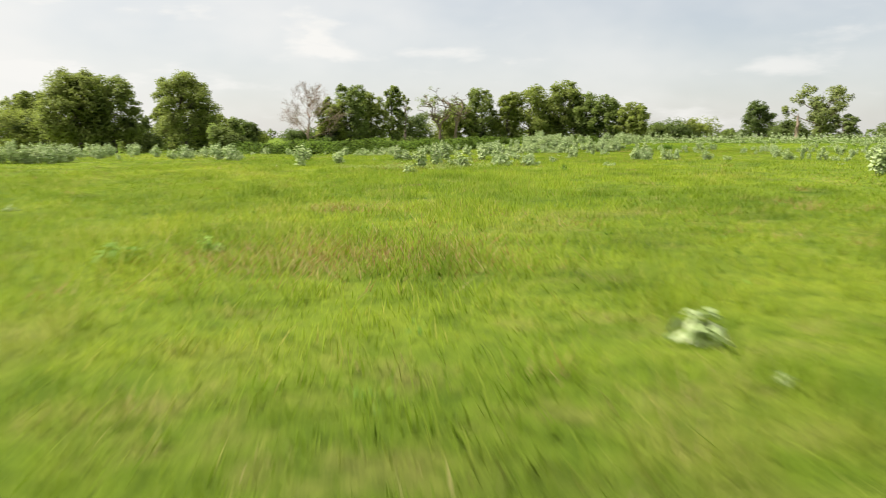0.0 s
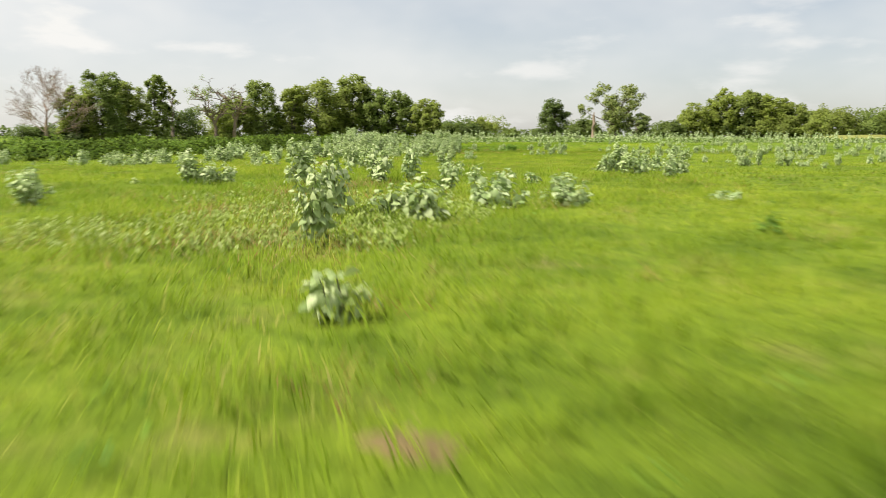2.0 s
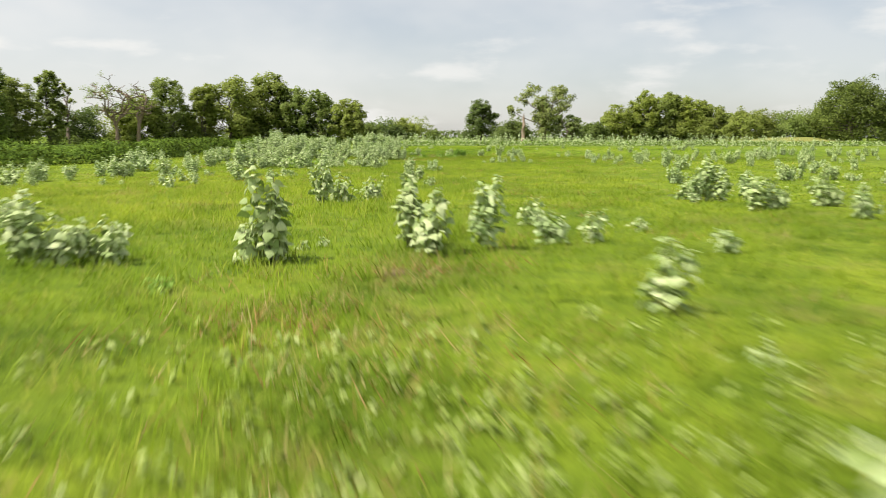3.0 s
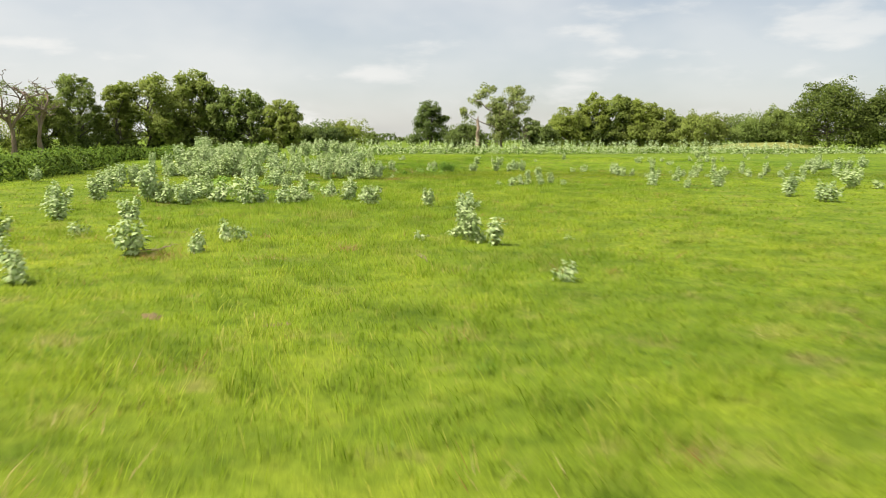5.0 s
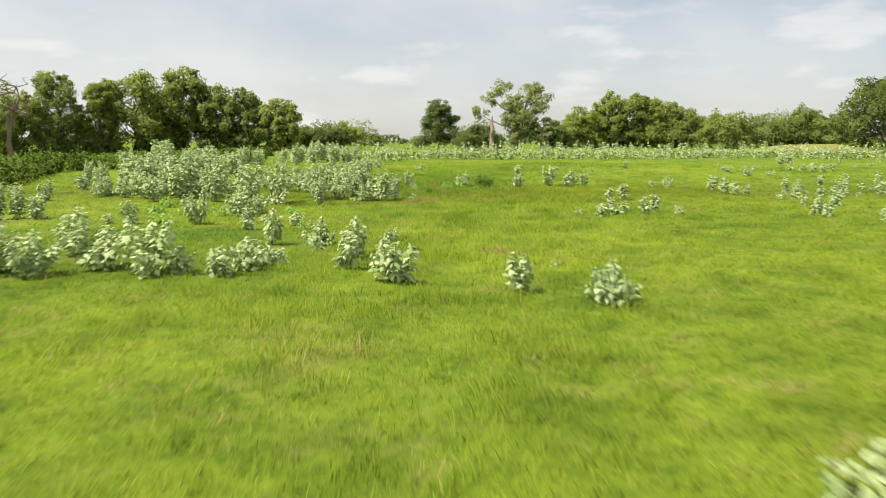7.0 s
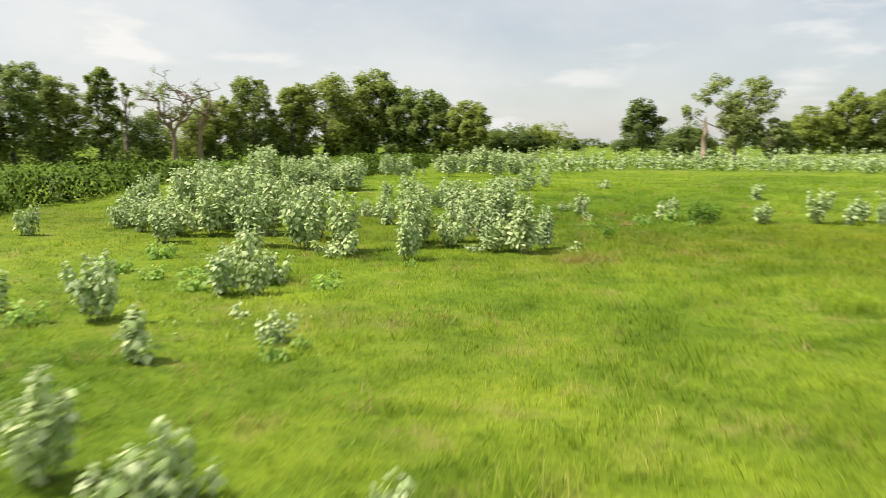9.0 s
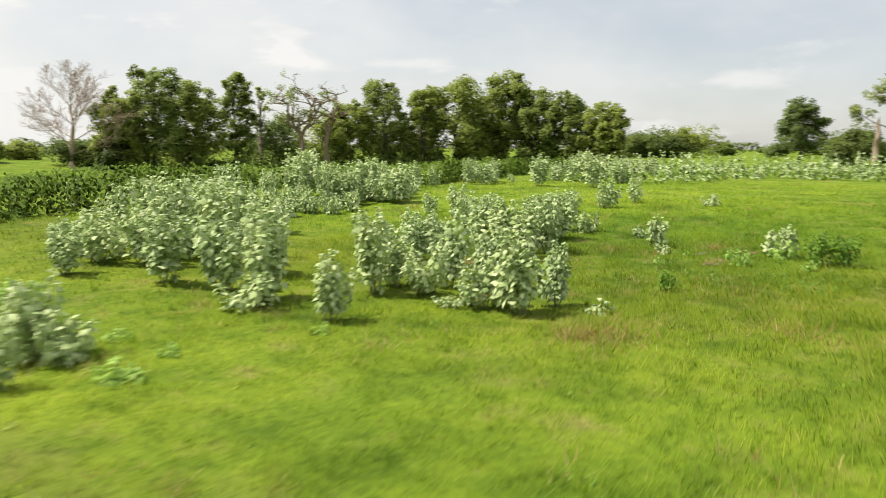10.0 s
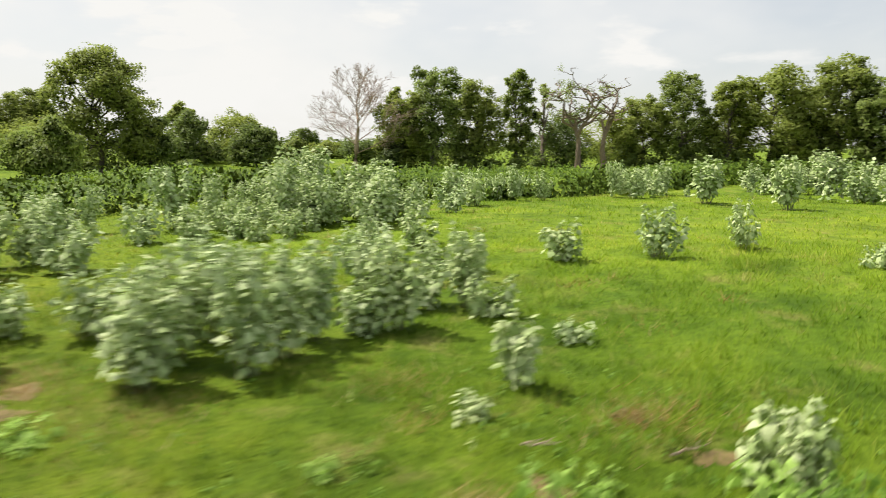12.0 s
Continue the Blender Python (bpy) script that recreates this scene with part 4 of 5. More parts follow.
PLANTS_14 = [
    (-17.39, 19.43, 1.52, 0.88), (-17.40, 23.48, 0.94, 0.92), (-19.14, 26.03, 0.85, 0.99), (13.94, 68.62, 0.51, 0.56),
    (16.06, 72.36, 1.04, 0.60), (10.43, 73.78, 0.98, 0.46), (14.29, 74.52, 0.43, 0.47), (19.99, 76.85, 0.86, 0.63), (6.61, 77.30, 0.79, 0.58), (8.93, 78.62, 0.35, 0.47),
    (22.07, 80.01, 1.40, 0.77), (14.59, 80.85, 1.08, 0.62), (16.76, 82.37, 0.41, 0.54), (20.69, 87.43, 0.90, 0.69), (17.77, 89.22, 0.65, 1.12), (13.54, 92.52, 0.90, 0.66),
    (20.41, 93.64, 0.78, 0.59), (21.25, 100.59, 1.43, 0.71), (26.42, 100.63, 0.93, 0.96), (36.47, 130.20, 1.37, 1.17), (39.49, 130.99, 0.84, 0.84), (41.77, 131.01, 1.46, 1.01),
]
PLANTS_15 = [
    (42.92, 131.04, 1.23, 1.18), (29.50, 131.64, 0.93, 1.19), (31.80, 131.66, 1.08, 1.19), (30.66, 131.68, 1.32, 1.19), (38.33, 131.73, 1.39, 1.19), (41.01, 131.75, 0.93, 1.02),
    (34.33, 133.11, 1.18, 1.38), (31.55, 137.94, 1.15, 0.90), (37.25, 137.99, 0.98, 1.08),
]
PLANTS_16 = [
    (-11.52, 34.30, 1.50, 0.62), (-11.02, 33.55, 1.25, 0.58), (-10.02, 34.10, 1.40, 0.58), (-11.20, 33.90, 0.80, 0.50), (-9.15, 38.40, 0.66, 0.52),
    (-8.80, 35.05, 0.72, 0.80), (-7.95, 35.50, 0.60, 0.58), (-6.65, 37.30, 0.36, 0.50), (-5.54, 34.20, 0.44, 0.50), (-7.38, 27.10, 0.22, 0.26), (-7.80, 29.20, 1.00, 0.62),
    (-3.00, 48.90, 0.75, 0.62), (-2.75, 47.90, 0.40, 0.55), (-2.55, 48.50, 1.35, 0.75), (-2.10, 48.70, 1.70, 0.80), (-1.65, 48.40, 1.20, 0.70),
]
PLANTS_17 = [
    (0.20, 51.50, 1.20, 0.70), (-1.90, 44.00, 1.15, 0.80), (-1.40, 44.20, 0.95, 0.75), (-0.95, 44.60, 0.60, 0.80), (0.40, 44.90, 1.00, 0.80), (0.85, 45.00, 0.75, 0.70),
    (-0.17, 40.70, 0.95, 0.80), (0.50, 65.90, 1.10, 0.90), (1.00, 66.10, 0.75, 0.80), (2.50, 66.90, 0.50, 0.70), (3.00, 66.90, 0.45, 0.60), (8.30, 69.90, 1.30, 0.90),
    (8.80, 70.00, 0.90, 0.80), (9.75, 70.90, 1.80, 0.50), (11.50, 71.20, 1.35, 0.80), (12.10, 71.30, 1.00, 0.70),
]
GREENS_1 = [
    (-16.55, 127.14, 0.74, 0.82), (-18.13, 126.08, 0.33, 0.54), (-20.45, 123.98, 0.17, 0.28), (-24.01, 121.47, 0.31, 0.70), (-17.93, 125.18, 0.52, 0.71), (-24.29, 120.53, 0.21, 0.62),
    (-15.80, 124.91, 0.28, 0.47), (-25.87, 111.65, 0.15, 0.42), (-25.07, 100.96, 0.24, 0.32), (-25.32, 100.19, 0.34, 0.52), (-34.89, 107.97, 0.46, 1.04), (-32.93, 107.37, 0.36, 0.80),
    (-30.62, 105.94, 0.44, 0.84), (-32.08, 108.44, 0.22, 0.80), (-29.40, 109.20, 0.22, 0.60), (-27.14, 107.10, 0.32, 0.77), (-27.45, 108.67, 0.14, 0.42), (-35.21, 110.88, 0.52, 1.13),
    (-32.16, 101.15, 0.49, 1.08), (-14.45, 29.92, 0.12, 0.25), (3.57, -11.93, 0.25, 0.56), (3.90, -10.33, 0.13, 0.20),
]
TUFTS = [
    (-19.49, 119.58, 0.51, 0.66), (-15.52, 126.12, 0.95, 1.48), (-14.68, 126.44, 0.90, 1.24), (-0.45, 21.50, 0.28, 0.40),
]
PLANT_ROWS = [PLANTS_1, PLANTS_2, PLANTS_3, PLANTS_4, PLANTS_5, PLANTS_6, PLANTS_7, PLANTS_8, PLANTS_9, PLANTS_10, PLANTS_11, PLANTS_12, PLANTS_13, PLANTS_14, PLANTS_15, PLANTS_16, PLANTS_17]
GREEN_ROWS = GREENS_1

SIZES = ((2.0, 0.8), (2.0, 1.3), (1.7, 0.6), (1.5, 0.9), (1.5, 1.4), (1.2, 0.6), (1.2, 1.1), (0.85, 0.55), (0.85, 0.95), (0.85, 1.4), (0.5, 0.5), (0.5, 0.8), (0.5, 1.2), (0.28, 0.45))
TEMPLATES = []
for k, (h, w) in enumerate(SIZES):
    stature = "tall" if h > 1.6 else "waist-high" if h > 0.9 else "small"
    shape = "bushy" if w / h > 0.6 else "upright"
    for singly in (False, False, True):
        t = weed("silver_weed", h, w, 0.165 if h > 1.0 else 0.16 if h > 0.6 else 0.12, 300 + 10 * k + len(TEMPLATES) % 3, M_SILVER,
                 f"{stature} {shape} weed with silvery drooping leaves in grass", "weed", singly)
        tagged(t, group="silver weeds on the pasture")
        TEMPLATES.append((h, w, t, singly))
used = set()
# follows the camera's path, so that detail is densest near the view
CAMERA_ROUTE = np.array([(13, -20), (4, -7), (-4, 7), (-10, 20), (-14, 32), (-18, 50), (-19.5, 70), (-19, 84), (-17, 95), (-14, 108), (-14, 119), (-18, 128)], float)


def off_route(x, y):
    """How far a place lies from the camera's route over the pasture."""
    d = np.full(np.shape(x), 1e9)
    for a, b in zip(CAMERA_ROUTE[:-1], CAMERA_ROUTE[1:]):
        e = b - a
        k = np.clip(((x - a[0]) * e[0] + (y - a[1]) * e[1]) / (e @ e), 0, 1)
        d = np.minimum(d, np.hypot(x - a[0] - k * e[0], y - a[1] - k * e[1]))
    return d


def fit_weed(x, y, h, w, rng, singly):
    best = min((t for t in TEMPLATES if t[3] == singly), key=lambda t: abs(math.log(t[0] / h)) + 0.5 * abs(math.log(t[1] / max(w, 0.2))) + 0.12 * rng.random())
    sz = h / best[0]
    sw = min(max(w / best[1], 0.8 * sz), 1.22 * sz)
    return best[2], Matrix.LocRotScale(Vector((x, y, float(lie(x, y)) - 0.03)), Euler((rng.normal(0, 0.06), rng.normal(0, 0.06), rng.uniform(0, 6.28))), Vector((sw, sw, sz))), (sw, sw, sz)


def place_weed(x, y, h, w, rng):
    t, m, scale = fit_weed(x, y, h, w, rng, bool(off_route(x, y) < 3.9))
    if t not in used:
        used.add(t)
        t.matrix_world = m
    else:
        copy_thing(t, m).scale = scale


rng = np.random.default_rng(77)
placed = []
for rows in PLANT_ROWS:
    for x, y, h, w in rows:
        # a wide clump is several plants side by side
        n = min(4, int(round(w / 1.05))) if w > 1.7 * h and w > 2.3 else 1
        across = 0.0 if y < 100 else radians(40)
        for k in range(n):
            off = (k - 0.5 * (n - 1)) * w / n
            px, py = x + off * math.cos(across) + rng.normal(0, 0.12) * (n > 1), y + off * math.sin(across) + rng.normal(0, 0.35) * (n > 1)
            place_weed(px, py, h * (1.0 if n == 1 else rng.uniform(0.62, 1.0)), w / n * (1.0 if n == 1 else 1.2), rng)
            placed.append((px, py))
# crowded thickets of the same weed: centre, half sizes, number, tallest
thick_v, thick_f, count = [], [], 0
for cx, cy, rx, ry, n, tall in ((-40.0, 120.8, 3.4, 4.2, 46, 2.9), (-43, 135, 4, 3, 36, 3.0), (-39.5, 137.5, 2.5, 2.5, 14, 2.6), (-44, 150, 2.5, 6, 11, 2.1), (-41, 161, 2.5, 5, 20, 2.3), (-37, 171, 2.5, 5, 30, 2.3), (-33, 182, 3, 6, 26, 2.2), (-52, 108, 3, 7, 4, 1.8), (-46, 60, 14, 16, 34, 1.2),
                                (-52, 30, 14, 12, 40, 1.3), (22, 118, 16, 12, 30, 1.3), (40, 95, 16, 18, 24, 1.3), (-30, 132, 5, 4, 10, 1.6), (-32, 62, 6, 6, 8, 1.0)):
    for _ in range(n):
        a, r = rng.uniform(0, 6.28), math.sqrt(rng.random())
        x, y = cx + rx * r * math.cos(a), cy + ry * r * math.sin(a)
        if all((x - p) ** 2 + (y - q) ** 2 > 0.4 for p, q in placed):
            h = tall * (0.32 + 0.75 * rng.random() ** 1.3)
            t, m, scale = fit_weed(x, y, h, h * rng.uniform(0.45, 0.9), rng, False)
            me = next(c for c in t.children if c.name.startswith("foliage")).data
            v = np.empty(len(me.vertices) * 3, np.float32)
            me.vertices.foreach_get("co", v)
            v = np.c_[v.reshape(-1, 3), np.ones(len(me.vertices))] @ np.array(m).T[:, :3]
            f = np.concatenate([PLAIN_F[:, ::-1] + 5 * k for k in range(len(v) // 5)])
            thick_v.append(v)
            thick_f.append(f + count)
            count += len(v)
            placed.append((x, y))
tagged(new("silver_thicket", mesh_of("silver_thicket", np.concatenate(thick_v), [np.concatenate(thick_f)], M_SILVER, True)),
       "crowded thickets of silvery weeds beside the vines", "weeds", kind="stuff")


def lime_weed(h, w, seed):
    return weed("lime_weed", h, w, 0.145, seed, M_LIME, "low broad-leaved lime green weed in grass", "weed")


def tuft_of(h, w, seed):
    """A dense clump of upright leafy green stalks."""
    return weed("green_bush", h, w, 0.11, seed, M_TUFT, "dense clump of upright dark green leafy stalks in grass", "bush")


def set_at(x, y, sw, sz):
    return Matrix.LocRotScale(Vector((x, y, float(lie(x, y)) - 0.03)), Euler((0, 0, rng.uniform(0, 6.28))), Vector((sw, sw, sz)))


limes = [lime_weed(0.35, 0.8, 900 + k) for k in range(3)]
for k, (x, y, h, w) in enumerate(GREEN_ROWS):
    h, w = min(max(1.1 * h, 0.25), 0.6), min(max(1.3 * w, 0.5), 1.3)
    m = set_at(x, y, w / 0.8, h / 0.35)
    if k < 3:
        limes[k].matrix_world = m
    else:
        copy_thing(limes[k % 3], m).scale = (w / 0.8, w / 0.8, h / 0.35)
for k, (x, y, h, w) in enumerate(TUFTS):
    tuft_of(1.3 * h, max(w, 0.5), 950 + k).matrix_world = set_at(x, y, 1, 1)

for h, w, t, singly in TEMPLATES:
    if t not in used:
        for o in (*t.children_recursive, t):
            bpy.data.objects.remove(o)


def silver_band():
    """The far thicket of the same weeds across the pasture."""
    rng = np.random.default_rng(61)

    def inside(x, y):
        front = 176 + 0.10 * (x + 20) - 14 * step(-10, -42, x) + 12 * (value_noise(x, y, 15, 13) - 0.5)
        return (y > front) & (y < front + 45) & (rng.random(len(x)) < 1 - 0.6 * step(0, 45, y - front))
    x, y = scatter(rng, 8000, -37, 190, 150, 270, inside)
    pts, outs = [], []
    for px, py in zip(x, y):
        h = (0.9 + 1.9 * rng.random() ** 2) * (1 - 0.5 * float(step(40, 75, px)))
        n = 32
        f = rng.random(n)
        r = (0.38 * (1 - f) + 0.12) * rng.uniform(0.5, 1.1, n)
        a = rng.uniform(0, 6.28, n)
        r = r * 1.3
        pts.append(np.stack([px + r * np.cos(a), py + r * np.sin(a), height(px, py) + 0.1 + f * h], 1))
        outs.append(np.stack([np.cos(a) * 0.7, np.sin(a) * 0.7, 0.6 + 0 * a], 1))
    v, f, nrm = cards(rng, np.concatenate(pts), 0.155, np.concatenate(outs), 0.5)
    me = mesh_of("silver_thicket", v, [f], M_SILVER, normals=nrm)
    low = np.concatenate([np.stack([px + rng.normal(0, 0.7, 6), py + rng.normal(0, 0.7, 6), height(px, py) + rng.uniform(0.1, 0.95, 6)], 1) for px, py in zip(x, y)])
    v, f, nrm = cards(rng, low, 0.24, (-0.1, -0.5, 0.8), 0.6)
    tagged(new("rank_weeds", mesh_of("rank_weeds", v, [f], M_VINE, normals=nrm)), "rank green weeds between the far silvery weeds", "weeds", kind="stuff")
    tagged(new("silver_thicket", me), "far thicket of silvery weeds across the pasture", "weeds", kind="stuff")


silver_band()

# ---------------------------------------------------------------- grass


# bare worn places: x, y, radius
WORN = ((-25.6, 121.1, 0.75), (-26.3, 121.9, 0.5), (-23.9, 117.2, 0.4), (-26.8, 72.7, 0.5), (-19.3, 128.4, 0.38), (-18.6, 125.8, 0.34), (-17.8, 128.0, 0.34), (-4.7, 10.9, 0.30), (-11.5, 31.6, 0.40), (-1.0, 5.4, 0.30), (-22.7, 58.9, 0.30), (-20.0, 58.0, 0.30))


def soil_patches():
    rng = np.random.default_rng(65)
    for cx, cy, r in WORN:
        a = np.linspace(0, 2 * math.pi, 19)[:-1]
        p1, p2 = rng.uniform(0, 6.28, 2)
        edge = r * (1 + 0.30 * np.sin(2 * a + p1) + 0.25 * np.sin(5 * a + p2) + 0.12 * np.sin(8 * a))
        x = np.concatenate([[cx], cx + 0.6 * edge * np.cos(a), cx + edge * np.cos(a)])
        y = np.concatenate([[cy], cy + 0.6 * edge * np.sin(a), cy + edge * np.sin(a)])
        z = lie(x, y) + np.concatenate([[0.03], np.full(18, 0.025), np.full(18, -0.04)])
        i = np.arange(18)
        j = (i + 1) % 18
        me = mesh_of("soil_patch", np.stack([x, y, z], 1), [np.stack([0 * i, 1 + i, 1 + j], 1), np.stack([1 + i, 19 + i, 19 + j, 1 + j], 1)], M_SOIL, True)
        tagged(new("soil_patch", me), "bare reddish brown soil worn into the grass", "soil", kind="structure")


soil_patches()


def worn(x, y):
    k = np.zeros(np.shape(x))
    for cx, cy, r in WORN:
        k = np.maximum(k, 1 - step(0.6 * r, 1.2 * r, np.hypot(x - cx, y - cy)))
    return k


def grass(lo, hi, density, tall, wide, seed, bent):
    """Blades of grass in a strip between two distances from the camera's route."""
    rng = np.random.default_rng(seed)
    x0, x1, y0, y1 = -62, 40, -34, 170
    n = int((x1 - x0) * (y1 - y0) * density)
    x, y = rng.uniform(x0, x1, n), rng.uniform(y0, y1, n)
    d = off_route(x, y)
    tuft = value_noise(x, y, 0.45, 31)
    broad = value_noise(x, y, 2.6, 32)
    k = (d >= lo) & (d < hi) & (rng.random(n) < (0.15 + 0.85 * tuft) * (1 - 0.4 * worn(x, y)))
    x, y, tuft, broad = x[k], y[k], tuft[k], broad[k]
    n = len(x)
    z = lie(x, y) - 0.02
    clump = value_noise(x, y, 1.15, 35)
    h = tall * (0.12 + 1.0 * tuft + 0.40 * broad + 1.5 * clump ** 4) * rng.uniform(0.55, 1.2, n)
    w = wide * rng.uniform(0.6, 1.3, n)
    b = rng.uniform(0, 6.28, n)
    a = b + math.pi / 2 + rng.normal(0, 0.5, n)
    lean = h * rng.uniform(0.35, 1.25, n)
    ux, uy, lx, ly = np.cos(a) * w, np.sin(a) * w, np.cos(b) * lean, np.sin(b) * lean
    left, right, tip = np.stack([x - ux, y - uy, z], 1), np.stack([x + ux, y + uy, z], 1), np.stack([x + lx, y + ly, z + h], 1)
    if bent:
        p = np.stack([left, right, np.stack([x + ux * 0.7 + lx * 0.4, y + uy * 0.7 + ly * 0.4, z + h * 0.6], 1), np.stack([x - ux * 0.7 + lx * 0.4, y - uy * 0.7 + ly * 0.4, z + h * 0.6], 1), tip], 1)
    else:
        p = np.stack([left, right, tip], 1)
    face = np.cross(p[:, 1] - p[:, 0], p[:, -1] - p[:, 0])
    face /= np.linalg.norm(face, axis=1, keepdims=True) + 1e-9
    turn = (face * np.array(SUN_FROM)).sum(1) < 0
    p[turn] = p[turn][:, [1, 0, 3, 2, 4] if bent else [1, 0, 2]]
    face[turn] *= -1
    soft = face * 0.30 + [0, 0, 0.85] + rng.normal(0, 0.12, (n, 3))
    soft /= np.linalg.norm(soft, axis=1, keepdims=True)
    c = p.shape[1]
    i = np.arange(n)[:, None] * c
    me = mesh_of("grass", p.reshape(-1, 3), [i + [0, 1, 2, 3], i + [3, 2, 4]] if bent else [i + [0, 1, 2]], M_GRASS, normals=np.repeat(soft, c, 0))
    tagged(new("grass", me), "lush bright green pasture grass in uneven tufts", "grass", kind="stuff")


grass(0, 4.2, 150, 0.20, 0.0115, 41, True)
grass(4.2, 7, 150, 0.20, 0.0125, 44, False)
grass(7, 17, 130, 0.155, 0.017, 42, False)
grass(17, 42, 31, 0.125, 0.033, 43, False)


def low_weeds():
    """Patches of ankle-high leafy seedlings and rusty stems in the grass."""
    rng = np.random.default_rng(71)
    frames = []
    for cx, cy, rx, ry, n in ((-10.4, 19.2, 4.0, 2.6, 720), (-8.8, 22, 3.2, 4.0, 560), (-12.3, 25.5, 2.5, 2.5, 130), (-9, 26.8, 3.2, 2.2, 120), (-30, 104, 5, 4, 60), (-22, 122, 5, 5, 16)):
        for _ in range(n):
            a, r = rng.uniform(0, 6.28), math.sqrt(rng.random())
            x, y = cx + rx * r * math.cos(a), cy + ry * r * math.sin(a)
            z = float(lie(x, y)) + rng.uniform(0.10, 0.24)
            for k in range(rng.integers(4, 8)):
                turn = rng.uniform(0, 6.28)
                s = rng.uniform(0.065, 0.13)
                frames.append(Matrix.LocRotScale(Vector((x, y, z - 0.03 * k)), Euler((-radians(rng.uniform(0, 55)), rng.normal(0, 0.3), turn)), Vector((s * 0.7, s, s))))
    tagged(new("seedlings", leaf_mesh("seedlings", frames, M_SEED)), "patches of low pale green leafy seedlings in grass", "weeds", kind="stuff")


low_weeds()


def leafy_patches():
    """Ankle-high dark green broad-leaved weeds in patches."""
    rng = np.random.default_rng(73)
    frames = []
    for cx, cy, rx, ry, n in ((-32.4, 98.7, 3.5, 1.2, 170), (-29.4, 96.9, 2.5, 1.0, 130), (-27.8, 96.0, 1.6, 0.9, 90), (-18, 128, 3.5, 2.5, 150), (-15.5, 122.5, 1.5, 2.0, 90), (-20, 122, 3, 3, 120)):
        for _ in range(n):
            a, r = rng.uniform(0, 6.28), math.sqrt(rng.random())
            x, y = cx + rx * r * math.cos(a), cy + ry * r * math.sin(a)
            z = float(lie(x, y)) + rng.uniform(0.08, 0.22)
            for k in range(rng.integers(4, 8)):
                s = rng.uniform(0.06, 0.11)
                frames.append(Matrix.LocRotScale(Vector((x + rng.normal(0, 0.04), y + rng.normal(0, 0.04), z - 0.025 * k)), Euler((-radians(rng.uniform(0, 45)), rng.normal(0, 0.3), rng.uniform(0, 6.28))), Vector((s * 0.8, s, s))))
    # single forbs all over the pasture
    x, y = rng.uniform(-48, 26, 900), rng.uniform(-16, 150, 900)
    near = off_route(x, y) < 26
    for px, py in zip(x[near], y[near]):
        z, spread = float(lie(px, py)), rng.uniform(0.05, 0.16)
        for k in range(rng.integers(5, 11)):
            s = rng.uniform(0.05, 0.10)
            at = Vector((px + rng.normal(0, spread), py + rng.normal(0, spread), z + rng.uniform(0.06, 0.22)))
            frames.append(Matrix.LocRotScale(at, Euler((-radians(rng.uniform(0, 45)), rng.normal(0, 0.3), rng.uniform(0, 6.28))), Vector((s * 0.8, s, s))))
    tagged(new("leafy_patches", leaf_mesh("leafy_patches", frames, M_TUFT)), "patches of low fresh green broad-leaved weeds in grass", "weeds", kind="stuff")


leafy_patches()


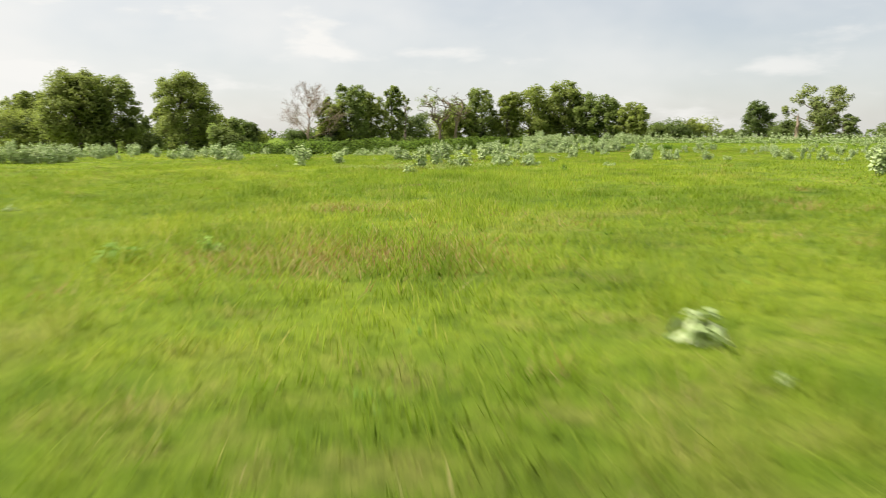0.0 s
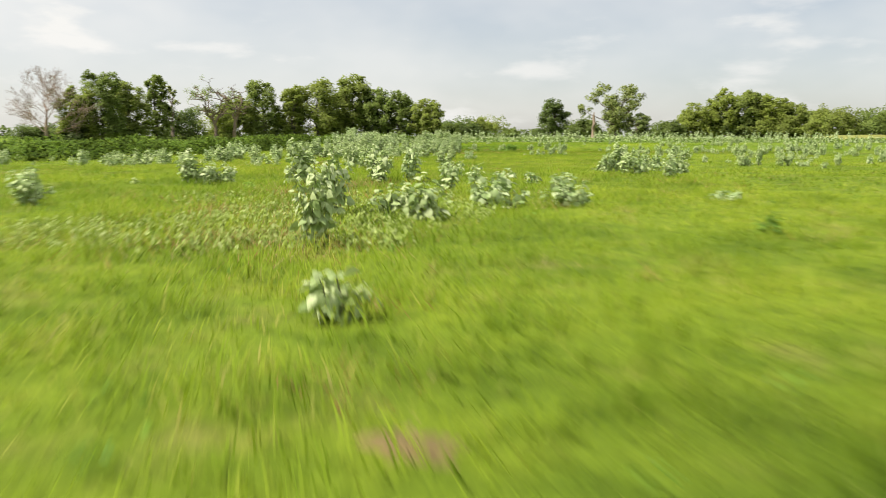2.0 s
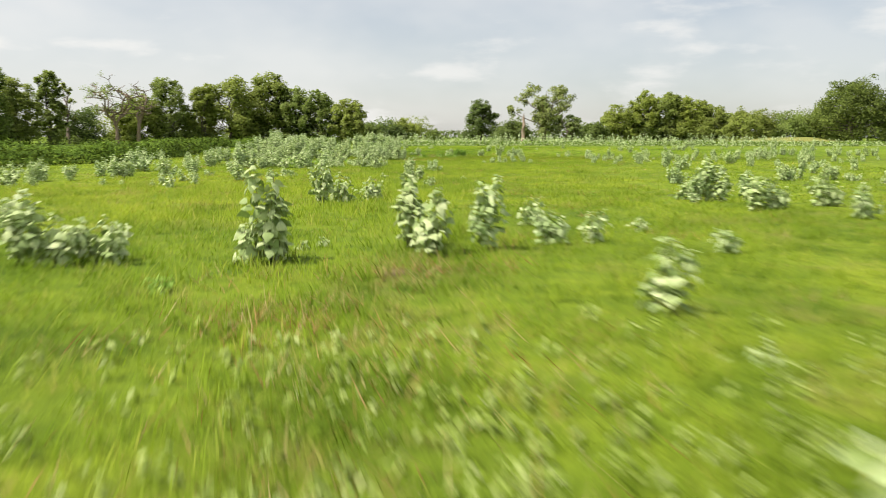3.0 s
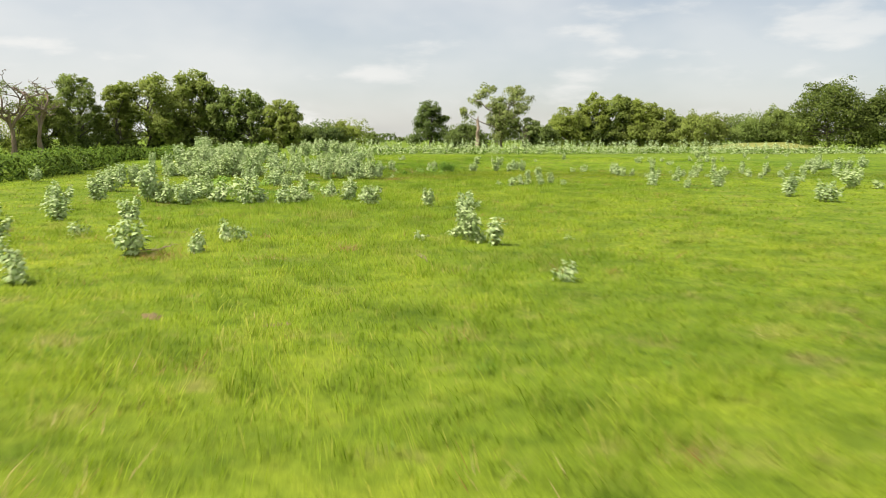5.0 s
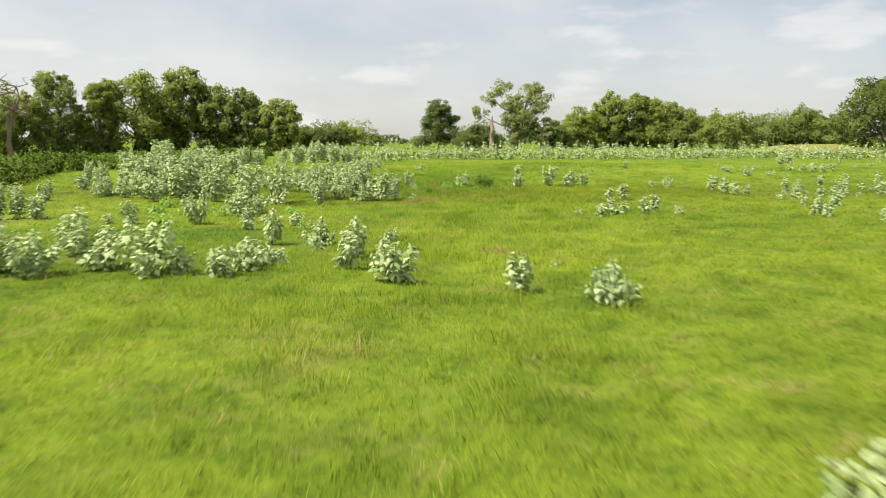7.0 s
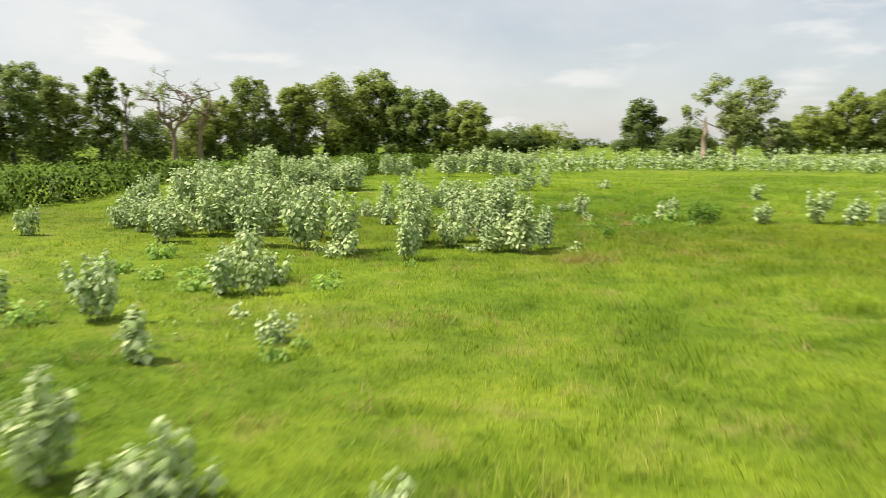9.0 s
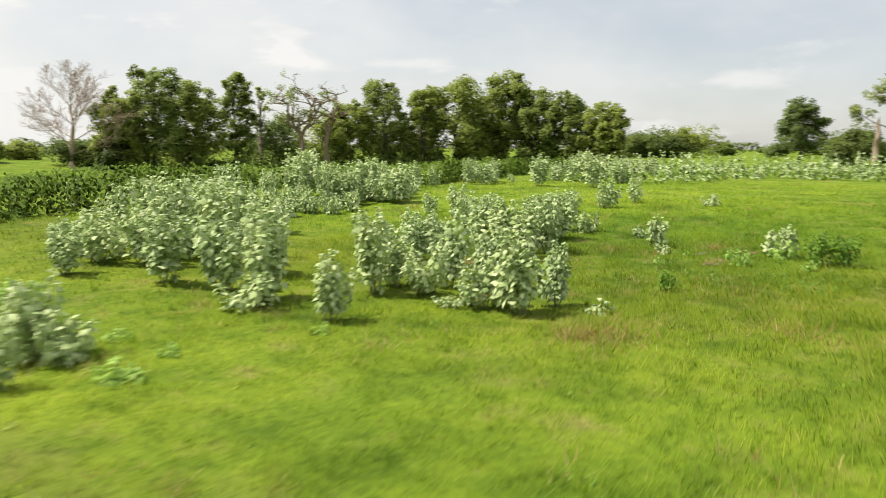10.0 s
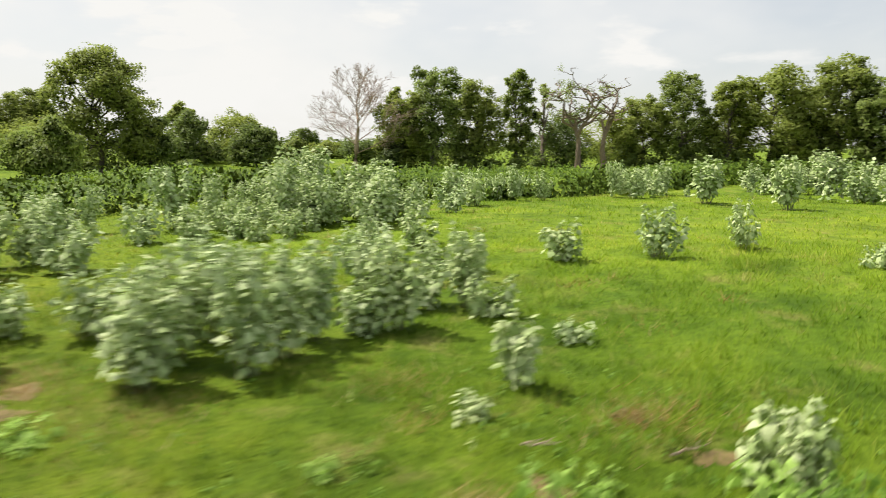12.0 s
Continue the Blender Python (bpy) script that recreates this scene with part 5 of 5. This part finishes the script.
def dry_grass():
    """Straw and rusty stems where the pasture has dried out."""
    rng = np.random.default_rng(72)
    pts = []
    for cx, cy, r, n in ((6.2, -8.6, 3.4, 28), (5.1, -10.9, 1.95, 310), (5.6, -9.9, 2.19, 348), (6.5, -10.4, 1.71, 271), (6.5, -8.8, 1.95, 310), (7.3, -8.8, 1.71, 271), (8.1, -9.6, 1.47, 232), (2.0, -4.1, 0.62, 135), (-17.0, 91.7, 0.70, 236), (-20.5, 113.7, 0.50, 169), (-19.1, 128.3, 0.50, 169), (-18.8, 124.8, 0.40, 135), (-19.7, 67.7, 0.40, 135), (2.5, -3.8, 1.12, 167), (-9, 18.5, 2.5, 900), (-11.5, 22.5, 2.5, 700), (-10.5, 26.5, 2.6, 420), (-12.6, 28.6, 1.2, 350), (-11.2, 31.5, 1.2, 300), (-25.3, 66.5, 0.9, 260),
                         (-19.9, 113.6, 1.3, 520), (-16.3, 115.7, 1.2, 320), (-20.3, 114.4, 1.2, 300), (-26.4, 121.7, 1.3, 420), (-19.1, 128.3, 1.2, 300), (-24, 122.8, 1.5, 320), (-22.6, 126.6, 1.0, 200), (-18, 120, 3, 350)):
        q = rng.normal(0, 0.5, (n, 2)) * r
        pts.append(q + [cx, cy])
    # dry tufts all over the pasture
    x, y = rng.uniform(-40, 18, 520), rng.uniform(-16, 145, 520)
    near = off_route(x, y) < 20
    for px, py in zip(x[near], y[near]):
        pts.append(rng.normal(0, rng.uniform(0.12, 0.5), (rng.integers(14, 46), 2)) + [px, py])
    p = np.concatenate(pts)
    x, y, n = p[:, 0], p[:, 1], len(p)
    z = lie(x, y) - 0.02
    h = rng.uniform(0.08, 0.32, n)
    a, b = rng.uniform(0, 6.28, n), rng.uniform(0, 6.28, n)
    lx, ly, ux, uy = np.cos(b) * h * 1.2, np.sin(b) * h * 1.2, np.cos(a) * 0.009, np.sin(a) * 0.009
    v = np.stack([np.stack([x - ux, y - uy, z], 1), np.stack([x + ux, y + uy, z], 1), np.stack([x + lx, y + ly, z + h], 1)], 1).reshape(-1, 3)
    tagged(new("dry_grass", mesh_of("dry_grass", v, [np.arange(n)[:, None] * 3 + [0, 1, 2]], M_STRAW)), "dry straw and rusty stems in worn patches", "dry grass", kind="stuff")


dry_grass()

# ---------------------------------------------------------------- fallen wood

# x, y, length, heading
BRANCHES = [(-18.68, 124.40, 0.9, 35), (-19.34, 126.48, 0.5, 20), (-24.39, 119.98, 0.8, 10), (-18.03, 127.81, 0.5, 60), (-25.70, 67.44, 1.0, 15), (-25.43, 67.68, 0.8, 30), (-17.32, 66.02, 0.7, 110)]


def dead_branch(x, y, length, heading, seed):
    """A dry branch that lies in the grass, with a few broken side twigs."""
    rng = np.random.default_rng(seed)
    base = new("dead_branch")
    base.matrix_world = pose(x, y, float(lie(x, y)) + 0.05, 0, 0, heading)
    spine = wander(rng, (-0.5 * length, 0, 0.0), (0.5 * length, 0, 0.12), 6, 0.035 * length)
    wood = Wood()
    wood.add(spine, np.linspace(0.022, 0.006, 7), 6)
    part("stem", wood.mesh("stem", M_TWIG), None, base)
    for k in range(4):
        p = spine[1 + k]
        q = p + np.array([rng.uniform(0.12, 0.3), rng.choice([-1, 1]) * rng.uniform(0.08, 0.25), rng.uniform(0.03, 0.18)]) * length
        twig = Wood()
        twig.add(wander(rng, p, q, 3, 0.02 * length), np.linspace(0.010, 0.003, 4), 5)
        part("twig", twig.mesh("twig", M_TWIG), None, base)
    tagged(base, "dry broken branch lying in the grass", "branch")


for k, row in enumerate(BRANCHES):
    dead_branch(*row, 400 + k)
